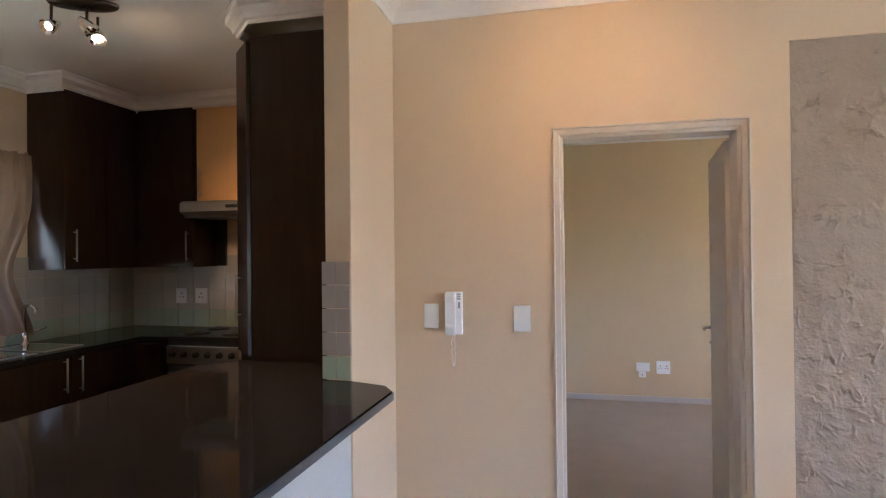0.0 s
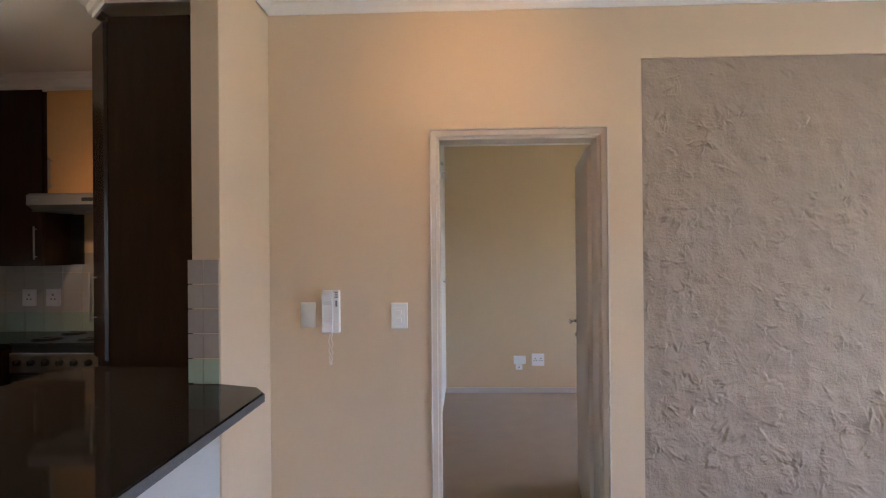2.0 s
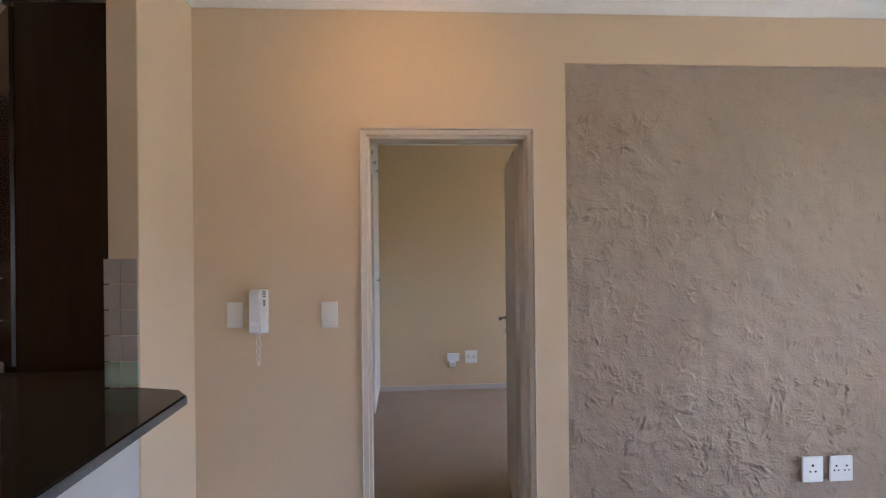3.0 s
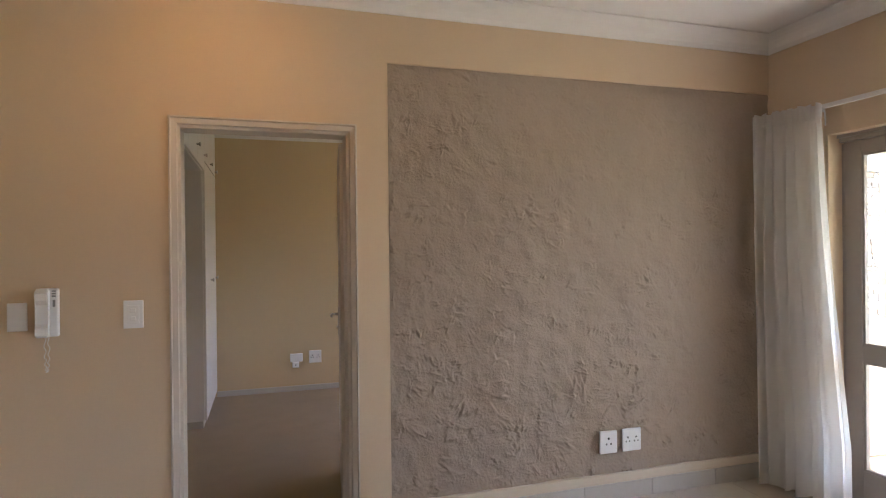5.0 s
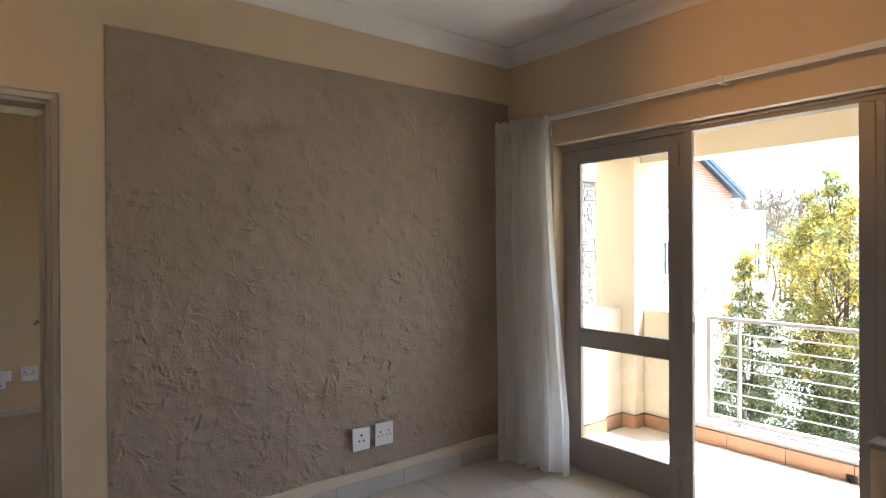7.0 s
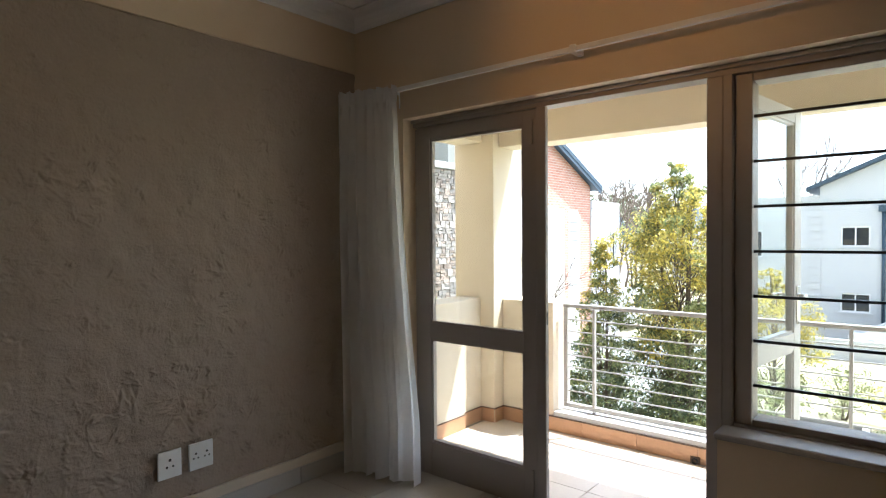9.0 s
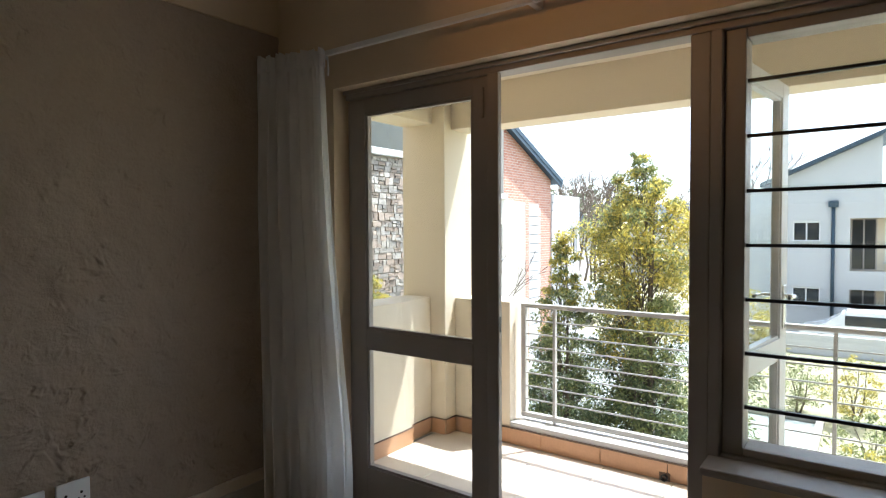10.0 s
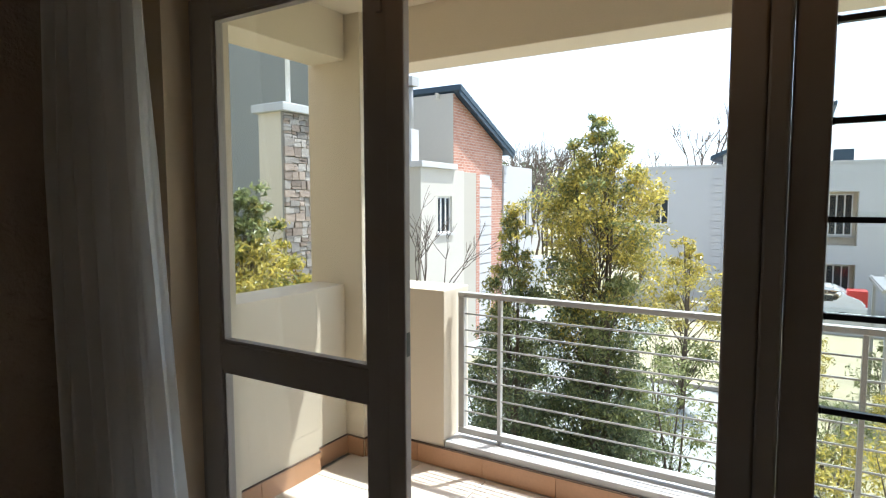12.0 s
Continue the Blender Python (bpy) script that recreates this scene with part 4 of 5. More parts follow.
wall_plate("blank_plate", "white blank cover plate beside the intercom", "cover plate", -0.252, WY, 1.183, 0.074, 0.122)
wall_plate("light_switch", "white two-rocker light switch beside the doorway", "light switch", 0.199, WY, 1.177, 0.082, 0.126, rockers=2)
wall_plate("wall_socket", "white three-pin wall socket on rough plaster", "socket", 2.648, WY - 0.006, 0.338, 0.112, 0.130, sockets=1)
wall_plate("wall_socket", "white double wall socket on rough plaster", "socket", 2.803, WY - 0.006, 0.338, 0.122, 0.130, sockets=2)
for o in [o for o in scene.objects if o.name.startswith("wall_socket") and o.name in ("wall_socket.002", "wall_socket.003")]:
    b = bmesh.new()
    xc = 2.648 if o.name.endswith("2") else 2.803
    box(b, xc - 0.045, WY - 0.006, 0.29, xc + 0.045, WY + 0.03, 0.385)
    part("back_box", b, M_PLASTIC_GREY, o)


def intercom():
    i = thing("intercom_handset", "white wall intercom with a hanging handset and coiled cord", "intercom")
    bpart("base", M_PLASTIC, i, [(-0.178, WY - 0.028, 1.095, -0.092, WY, 1.305)], bevel=0.006)
    bm = bmesh.new()
    prof = [(0.0, 1.300), (0.022, 1.303), (0.036, 1.285), (0.032, 1.255), (0.022, 1.235), (0.022, 1.15), (0.032, 1.135), (0.034, 1.105), (0.02, 1.094), (0.0, 1.097)]
    x0, x1 = -0.172, -0.122
    lo, hi = [bm.verts.new((x0, WY - 0.028 - d, z)) for d, z in prof], [bm.verts.new((x1, WY - 0.028 - d, z)) for d, z in prof]
    bm.faces.new(lo)
    bm.faces.new(hi[::-1])
    n = len(prof)
    for k in range(n):
        bm.faces.new((lo[k], hi[k], hi[(k + 1) % n], lo[(k + 1) % n]))
    bmesh.ops.bevel(bm, geom=[e for e in bm.edges if abs(e.verts[0].co.x - e.verts[1].co.x) < 1e-6], offset=0.004, segments=2, affect="EDGES")
    part("handset", bm, M_PLASTIC, i)
    for k in range(3):
        bpart("button", M_PLASTIC_GREY, i, [(-0.115, WY - 0.031, 1.268 + k * 0.011, -0.099, WY - 0.0285, 1.275 + k * 0.011)])
    bpart("speaker_slot", M_PLASTIC_GREY, i, [(-0.112, WY - 0.0295, 1.225, -0.102, WY - 0.0285, 1.255)])
    path = []
    for k in range(240):
        u = k / 239
        a = u * 62
        ang = u * math.pi
        cx = -0.142 + 0.011 * (1 - math.cos(ang)) - 0.008 * u
        cz = 1.093 - 0.150 * math.sin(ang) ** 0.8
        path.append((cx + 0.0038 * math.cos(a), WY - 0.030 + 0.0038 * math.sin(a), cz + 0.0015 * math.cos(a)))
    bm = bmesh.new()
    sweep(bm, path, 0.0017, n=5)
    part("cord", bm, M_PLASTIC, i, "white coiled cord")


intercom()

# a spotlight bar on the living-room ceiling washes the walls
# third head is an added fill lamp, turned to the back of the room
spot_cluster("ceiling_spotlight", "bronze ceiling spotlight bar with three lit halogen heads", 0.62, 2.05,
             [((-0.05, 0.06), (0.57, 3.25, 2.18)), ((0.13, 0.02), (3.85, 1.50, 2.32)), ((0.0, -0.04), (0.4, -0.8, 1.2))], LIVING_WATTS, (80, 34, 90), 1.0, (1.0, 0.47, 0.13))

# floor tiles
bm = bmesh.new()
box(bm, 0, 0, -0.008, 0.4465, 0.4465, 0.0, bevel=0.0015)
t_floor = mesh_of("tile", bm, M_FLOOR)
_slab = bpy.data.objects["floor_slab"]
for i in range(16):
    for j in range(13):
        x, y = 3.96 - 0.45 * (i + 1), 3.25 - 0.45 * (j + 1)
        if x > KX - 0.5 and y > -2.9:
            piece("tile", t_floor, _slab, x, y, 0.0)
# skirting tiles under the plaster lip
bm = bmesh.new()
box(bm, 0, 0, 0, 0.447, 0.009, 0.096, bevel=0.0015)
t_skirt = mesh_of("tile", bm, M_SKIRT)
_wd, _ww = bpy.data.objects["wall_door"], bpy.data.objects["wall_window"]
for k in range(5):
    piece("skirting_tile", t_skirt, _wd, 3.84 - 0.45 * (k + 1), WY - 0.0195, 0.002)
bm = bmesh.new()
box(bm, 0, 0, 0, 0.39, 0.009, 0.096, bevel=0.0015)
piece("skirting_tile", mesh_of("tile", bm, M_SKIRT), _ww, WX - 0.0005, 2.848, 0.002, 90)
bm = bmesh.new()
box(bm, DX0 + 0.075, WY - 0.0, -0.006, DX1 - 0.075, WY + 0.08, 0.006, bevel=0.003)
tagged(part("threshold_strip", bm, M_STEEL), "metal threshold strip under the bedroom door", "threshold", kind="structure")

# ---- bedroom seen through the doorway ----
structure("baseboard_bedroom", [(BEDX0, BEDY - 0.014, 0, WX, BEDY, 0.055), (WX - 0.014, WY + 0.16, 0, WX, BEDY - 0.016, 0.055)], M_SKIRT, "low grey bedroom skirting board", "baseboard", 0.003)


def wardrobe():
    w = thing("wardrobe", "white built-in wardrobe with flush doors", "wardrobe")
    x = BEDX0
    bpart("body", M_TRIM, w, [(-0.44, 5.47, 0.06, x - 0.02, BEDY - 0.002, 2.20), (-0.44, 3.9, 2.12, x - 0.02, BEDY - 0.002, 2.62), (-0.44, 3.88, 0, x - 0.02, 3.90, 2.12)])
    bpart("plinth", M_SKIRT, w, [(-0.44, 5.48, 0, x - 0.03, BEDY - 0.002, 0.06)])
    for a, b in ((5.475, 6.01), (6.012, BEDY - 0.003)):
        d = bpart("door", M_TRIM, w, [(x - 0.019, a + 0.002, 0.065, x, b - 0.002, 2.19)], bevel=0.002)
        bm = bmesh.new()
        lathe(bm, [(0.006, 0.0), (0.006, 0.014), (0.016, 0.02), (0.016, 0.028), (0.0, 0.031)], n=14, m=pose(x, b - 0.06 if a < 6 else b - 0.12, 1.20, 0, 90, 0))
        part("knob", bm, M_STEEL, d)
    for a, b in ((3.9, 4.42), (4.422, 4.95), (4.952, 5.47), (5.472, 6.01), (6.012, BEDY - 0.003)):
        d = bpart("top_door", M_TRIM, w, [(x - 0.019, a + 0.002, 2.125 if b < 5.48 else 2.205, x, b - 0.002, 2.61)], bevel=0.002)
        bm = bmesh.new()
        lathe(bm, [(0.006, 0.0), (0.006, 0.014), (0.016, 0.02), (0.016, 0.028), (0.0, 0.031)], n=14, m=pose(x, b - 0.06, 2.24, 0, 90, 0))
        part("knob", bm, M_STEEL, d)


wardrobe()
wall_plate("wall_socket", "white wall socket low on the bedroom wall", "socket", 1.266, BEDY, 0.345, 0.128, 0.128, sockets=2)


def phone_point():
    p = thing("telephone_point", "small white telephone box with a plug hanging below", "telephone point")
    bpart("box", M_PLASTIC, p, [(1.012, BEDY - 0.03, 0.304, 1.138, BEDY, 0.387)], bevel=0.004)
    bpart("plug", M_PLASTIC, p, [(1.032, BEDY - 0.035, 0.245, 1.10, BEDY - 0.004, 0.3035)], bevel=0.005)
    bm = bmesh.new()
    tube(bm, (1.066, BEDY - 0.0352, 0.272), (1.066, BEDY - 0.037, 0.272), 0.008)
    part("lamp_dot", bm, M_PLASTIC_GREY, p)


phone_point()

# ---- balcony tiles ----
bm = bmesh.new()
box(bm, 0, 0, -0.012, 0.416, 0.416, 0.0, bevel=0.0015)
t_balc = mesh_of("tile", bm, M_BALC)
_bs = bpy.data.objects["balcony_slab"]
for i in range(3):
    for j in range(14):
        piece("tile", t_balc, _bs, PX - 0.42 * (i + 1) + 0.002, LY - 0.42 * (j + 1), BZ)
bm = bmesh.new()
box(bm, 0, 0, 0, 0.413, 0.0115, 0.108, bevel=0.002)
t_terra = mesh_of("tile", bm, M_TERRA)
_cu, _bw, _pp, _pi = (bpy.data.objects[n] for n in ("balcony_curb", "balcony_wall", "balcony_parapet", "balcony_pier"))
for j in range(12):
    piece("skirting_tile", t_terra, _cu, PX + 0.012, 2.074 - 0.416 * j, BZ + 0.001, 90)
bm = bmesh.new()
box(bm, 0, 0, 0, 0.295, 0.0115, 0.108, bevel=0.002)
t_terra2 = mesh_of("tile", bm, M_TERRA)
piece("skirting_tile", t_terra2, _pp, PX + 0.012, 2.906, BZ + 0.001, 90)
piece("skirting_tile", t_terra, _pp, PX + 0.012, 2.490, BZ + 0.001, 90)
for k in range(2):
    piece("skirting_tile", t_terra, _bw, 4.172 + 0.416 * k, LY - 0.0116, BZ + 0.001)
bm = bmesh.new()
box(bm, 0, 0, 0, 0.262, 0.0115, 0.108, bevel=0.002)
piece("skirting_tile", mesh_of("tile", bm, M_TERRA), _bw, 5.010, 3.3235, BZ + 0.001)
bm = bmesh.new()
box(bm, 0, 0, 0, 0.110, 0.0115, 0.108, bevel=0.002)
piece("skirting_tile", mesh_of("tile", bm, M_TERRA), _pi, 5.278, 3.1935, BZ + 0.001)
M_CAP = material("dark_brown_grout", (0.10, 0.062, 0.042), rough=0.9, vary=0.12, scale=15)
bm = bmesh.new()
box(bm, 0, 0, 0, 0.117, 0.0115, 0.108, bevel=0.002)
piece("skirting_tile", mesh_of("tile", bm, M_TERRA), _pi, 5.2748, 3.2055, BZ + 0.001, 90)
# thin dark capping line on the skirting
structure("skirting_cap", [(PX - 0.003, -2.6, BZ + 0.1095, PX + 0.014, 3.203, BZ + 0.1165), (4.172, LY - 0.013, BZ + 0.1095, 5.005, LY + 0.002, BZ + 0.1135), (5.007, 3.322, BZ + 0.1095, 5.275, 3.337, BZ + 0.1135), (5.276, 3.192, BZ + 0.1095, 5.387, 3.207, BZ + 0.1135), (5.261, 3.192, BZ + 0.1095, 5.2755, 3.3215, BZ + 0.1135)], M_CAP, "dark grout line along the balcony skirting", "trim")



def drain_spout():
    d = thing("drain_spout", "small dark drain outlet at the foot of the balcony kerb", "drain")
    bm = bmesh.new()
    lathe(bm, [(0.013, 0.0), (0.020, 0.0), (0.020, 0.022), (0.013, 0.022), (0.013, 0.002)], n=16, m=pose(PX - 0.0002, 1.672, BZ + 0.022, 0, -90, 0))
    part("pipe", bm, M_BLACK, d)
    bpart("flange", M_CAP, d, [(PX - 0.003, 1.640, BZ + 0.0005, PX - 0.0005, 1.704, BZ + 0.050)], bevel=0.001)


drain_spout()

# ---- outdoors ----
GZ = -3.0
structure("ground", [(-60, -140, GZ - 0.3, 220, 160, GZ)], M_LAWN, "dry lawn and garden ground", "ground")
structure("road", [(17.2, 5.2, GZ, 25.5, 60, GZ + 0.02), (7.5, 1.6, GZ + 0.001, 17.19, 8.5, GZ + 0.02)], M_ASPHALT, "pale paved driveway between the houses", "road")
structure("kerb", [(17.2, 1.45, GZ, 17.35, 5.19, GZ + 0.12), (7.5, 1.45, GZ, 17.2, 1.598, GZ + 0.12)], M_MORTAR, "concrete kerb along the driveway", "kerb")


def leaves(bm, centre, radius, n, size, rnd, squash=0.8):
    for _ in range(n):
        d = Vector((rnd.gauss(0, 1), rnd.gauss(0, 1), rnd.gauss(0, 1) * squash))
        d = d.normalized() * radius * rnd.random() ** 0.45
        p = Vector(centre) + Vector((d.x, d.y, d.z * squash))
        e = Euler((rnd.uniform(-1.1, 1.1), rnd.uniform(-1.1, 1.1), rnd.uniform(0, 6.28)))
        s = size * rnd.uniform(0.6, 1.25)
        a, b = e.to_matrix() @ Vector((s, 0, 0)), e.to_matrix() @ Vector((0, s * 0.34, 0))
        up = e.to_matrix() @ Vector((0, 0, s * 0.12))
        v = [bm.verts.new(p - a), bm.verts.new(p - b + up), bm.verts.new(p + a), bm.verts.new(p + b + up)]
        bm.faces.new(v)


def tree(name, label, x, y, height, crown, mats, seed, leaf=0.075, clumps=60, per=110, trunk=0.09, stems=1, lean=0.0, base=GZ):
    """crown: (height above ground, radius) outline from below to the top. mats: (material, lowest share, highest share of the height)."""
    rnd = random.Random(seed)
    t = thing(name, label, "tree", at=(x, y, base))
    bm = bmesh.new()
    tips = []

    def rad(h):
        for (h0, r0), (h1, r1) in zip(crown, crown[1:]):
            if h0 <= h <= h1:
                return r0 + (r1 - r0) * (h - h0) / (h1 - h0)
        return 0.05

    for s in range(stems):
        ang = s * math.tau / stems
        path, rr = [], []
        for k in range(9):
            u = k / 8
            path.append((0.10 * stems * math.cos(ang) * u + 0.05 * math.sin(u * 5 + s) + lean * u, 0.10 * stems * math.sin(ang) * u + 0.05 * math.cos(u * 4 + s), u * height * 0.93))
            rr.append(trunk * (1 - 0.88 * u))
        sweep(bm, path, trunk, n=8, radii=rr)
    h0, h1 = crown[0][0], crown[-1][0]
    for k in range(clumps):
        u = (k + 0.5) / clumps
        h = h0 + (h1 - h0) * u ** 1.05
        r = rad(h)
        a = k * 2.39996 + rnd.uniform(-0.5, 0.5)
        q = r * rnd.uniform(0.35, 0.95)
        tip = Vector((q * math.cos(a) + lean * h / height, q * math.sin(a), h + rnd.uniform(-0.1, 0.1)))
        start = Vector((0.04 * math.cos(a) + lean * h / height, 0.04 * math.sin(a), max(0.3, h - 0.35 - q * 0.7)))
        mid = (start + tip) / 2 + Vector((0, 0, -0.06))
        w = trunk * 0.28 * (1 - 0.6 * u)
        sweep(bm, [start, mid, tip], w, n=5, radii=[w, w * 0.6, w * 0.25])
        tips.append((tip, h, r))
    part("trunk", bm, M_BARK, t)
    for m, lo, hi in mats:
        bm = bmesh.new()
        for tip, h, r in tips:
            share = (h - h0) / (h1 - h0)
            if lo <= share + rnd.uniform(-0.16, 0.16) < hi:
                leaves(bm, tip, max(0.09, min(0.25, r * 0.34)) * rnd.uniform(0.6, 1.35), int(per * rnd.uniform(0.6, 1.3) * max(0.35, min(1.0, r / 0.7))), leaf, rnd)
        if len(bm.verts):
            part("crown", bm, m, t)
        else:
            bm.free()
    return t


# first three trees: sunlit tops put into leaf colour, darker green below
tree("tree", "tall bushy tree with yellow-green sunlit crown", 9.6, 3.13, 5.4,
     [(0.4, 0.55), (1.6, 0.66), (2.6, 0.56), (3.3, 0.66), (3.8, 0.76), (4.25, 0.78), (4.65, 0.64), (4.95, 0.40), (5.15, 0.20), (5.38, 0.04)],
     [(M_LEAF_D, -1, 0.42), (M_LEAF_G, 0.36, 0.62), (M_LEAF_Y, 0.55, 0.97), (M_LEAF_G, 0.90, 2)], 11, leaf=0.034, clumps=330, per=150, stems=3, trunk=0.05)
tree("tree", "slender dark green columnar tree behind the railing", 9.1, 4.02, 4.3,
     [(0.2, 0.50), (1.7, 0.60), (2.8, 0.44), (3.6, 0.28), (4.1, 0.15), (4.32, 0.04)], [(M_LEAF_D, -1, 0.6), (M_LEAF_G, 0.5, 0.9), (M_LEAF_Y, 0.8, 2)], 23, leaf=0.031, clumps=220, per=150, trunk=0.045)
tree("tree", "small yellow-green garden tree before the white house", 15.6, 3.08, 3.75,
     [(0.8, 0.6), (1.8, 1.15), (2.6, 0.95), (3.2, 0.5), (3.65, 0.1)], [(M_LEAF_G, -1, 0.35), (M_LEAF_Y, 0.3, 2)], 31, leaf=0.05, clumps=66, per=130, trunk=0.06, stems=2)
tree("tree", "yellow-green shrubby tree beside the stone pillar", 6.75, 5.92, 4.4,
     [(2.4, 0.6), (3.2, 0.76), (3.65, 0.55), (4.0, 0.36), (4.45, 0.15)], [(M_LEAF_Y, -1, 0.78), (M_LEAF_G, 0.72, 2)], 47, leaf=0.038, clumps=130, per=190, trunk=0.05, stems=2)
SHRUBS = [(9.0, 0.75, 1.9, M_LEAF_Y), (9.8, 0.1, 2.1, M_LEAF_Y), (10.6, -0.4, 1.8, M_LEAF_G), (11.6, 0.55, 1.4, M_LEAF_Y), (12.6, -0.4, 1.5, M_LEAF_Y),
          (9.9, -1.3, 2.2, M_LEAF_G), (13.8, 0.6, 1.2, M_LEAF_G), (14.8, -0.6, 1.3, M_LEAF_Y), (17.6, 0.9, 1.5, M_LEAF_Y), (17.9, 2.0, 1.3, M_LEAF_G), (17.5, -0.5, 1.4, M_LEAF_G), (17.2, -1.9, 1.6, M_LEAF_Y),
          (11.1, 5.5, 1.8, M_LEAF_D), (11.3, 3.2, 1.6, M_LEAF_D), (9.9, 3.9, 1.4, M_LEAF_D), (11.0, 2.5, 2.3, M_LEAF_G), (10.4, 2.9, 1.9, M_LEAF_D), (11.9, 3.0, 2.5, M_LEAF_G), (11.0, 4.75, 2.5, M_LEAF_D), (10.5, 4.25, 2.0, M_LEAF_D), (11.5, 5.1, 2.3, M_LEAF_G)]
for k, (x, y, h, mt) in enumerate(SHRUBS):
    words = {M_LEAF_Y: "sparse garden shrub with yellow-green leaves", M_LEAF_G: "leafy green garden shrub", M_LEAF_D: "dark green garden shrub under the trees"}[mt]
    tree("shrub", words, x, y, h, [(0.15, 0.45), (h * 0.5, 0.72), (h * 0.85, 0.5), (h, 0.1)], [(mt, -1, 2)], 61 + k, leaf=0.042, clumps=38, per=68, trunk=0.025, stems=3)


def bare_tree(x, y, h, seed, base=GZ, thick=0.011):
    rnd = random.Random(seed)
    t = thing("bare_tree", "leafless winter tree with fine branches", "tree", "bare trees", at=(x, y, base))
    bm = bmesh.new()

    def grow(p, d, length, r, depth):
        q = p + d * length
        m = (p + q) / 2 + Vector((rnd.uniform(-1, 1), rnd.uniform(-1, 1), 0)) * length * 0.07
        sweep(bm, [p, m, q], r, n=5, radii=[r, r * 0.85, r * 0.7])
        if depth:
            for _ in range(3 if depth > 1 else 4):
                nd = (d + Vector((rnd.uniform(-1, 1), rnd.uniform(-1, 1), rnd.uniform(-0.2, 0.7))) * 0.62).normalized()
                grow(q, nd, length * rnd.uniform(0.55, 0.8), r * 0.6, depth - 1)

    grow(Vector((0, 0, 0)), Vector((0.05, 0, 1)).normalized(), h * 0.36, thick * h ** 0.75, 4)
    part("crown", bm, M_BARK, t)


bare_tree(12.0, 7.3, 4.7, 3)
bare_tree(34.0, 11.9, 6.8, 4, thick=0.022)
bare_tree(36.0, 8.6, 7.3, 6, thick=0.022)
bare_tree(38.0, 15.9, 8.5, 8, thick=0.022)
bare_tree(41.0, 16.2, 9.2, 9, thick=0.022)
bare_tree(48.0, 18.4, 9.0, 12, thick=0.022)
bare_tree(50.0, 20.0, 9.6, 13, thick=0.022)
bare_tree(52.0, 19.2, 9.4, 14, thick=0.022)
bare_tree(46.0, 19.0, 8.6, 15, thick=0.022)
bare_tree(49.0, 21.4, 9.2, 16, thick=0.022)
bare_tree(37.0, 6.3, 9.4, 10, thick=0.022)


def facade_boxes(axis, plane, th, a0, a1, z0, z1, holes):
    """Boxes of a wall along an axis with rectangular holes (a0, a1, z0, z1)."""
    cuts = sorted({a0, a1, *[h[0] for h in holes], *[h[1] for h in holes]})
    out = []
    for p, q in zip(cuts, cuts[1:]):
        zs = [z0]
        for h in sorted((h for h in holes if h[0] <= p + 1e-6 and h[1] >= q - 1e-6), key=lambda h: h[2]):
            zs += [h[2], h[3]]
        zs.append(z1)
        for k in range(0, len(zs), 2):
            if zs[k + 1] - zs[k] > 1e-4:
                out.append((plane, p, zs[k], plane + th, q, zs[k + 1]) if axis == "y" else (p, plane, zs[k], q, plane + th, zs[k + 1]))
    return out


def house_window(parent, axis, plane, a0, a1, z0, z1, leaves_n=2, sill=True, frame=M_TRIM):
    f = 0.05
    bm = bmesh.new()
    bars = [(a0, a0 + f, z0, z1), (a1 - f, a1, z0, z1), (a0 + f, a1 - f, z0, z0 + f), (a0 + f, a1 - f, z1 - f, z1)]
    for k in range(1, leaves_n):
        c = a0 + (a1 - a0) * k / leaves_n
        bars.append((c - f / 2, c + f / 2, z0 + f, z1 - f))
    for p, q, lo, hi in bars:
        box(bm, *((plane + 0.06, p, lo, plane + 0.11, q, hi) if axis == "y" else (p, plane + 0.06, lo, q, plane + 0.11, hi)))
    w = part("window", bm, frame, parent)
    bm = bmesh.new()
    box(bm, *((plane + 0.085, a0 + 0.01, z0 + 0.01, plane + 0.095, a1 - 0.01, z1 - 0.01) if axis == "y" else (a0 + 0.01, plane + 0.085, z0 + 0.01, a1 - 0.01, plane + 0.095, z1 - 0.01)))
    part("pane", bm, M_WINGLASS, w)
    if sill:
        bm = bmesh.new()
        box(bm, *((plane - 0.05, a0 - 0.06, z0 - 0.07, plane + 0.06, a1 + 0.06, z0 - 0.002) if axis == "y" else (a0 - 0.06, plane - 0.05, z0 - 0.07, a1 + 0.06, plane + 0.06, z0 - 0.002)))
        part("sill", bm, M_EXTWHITE, w)


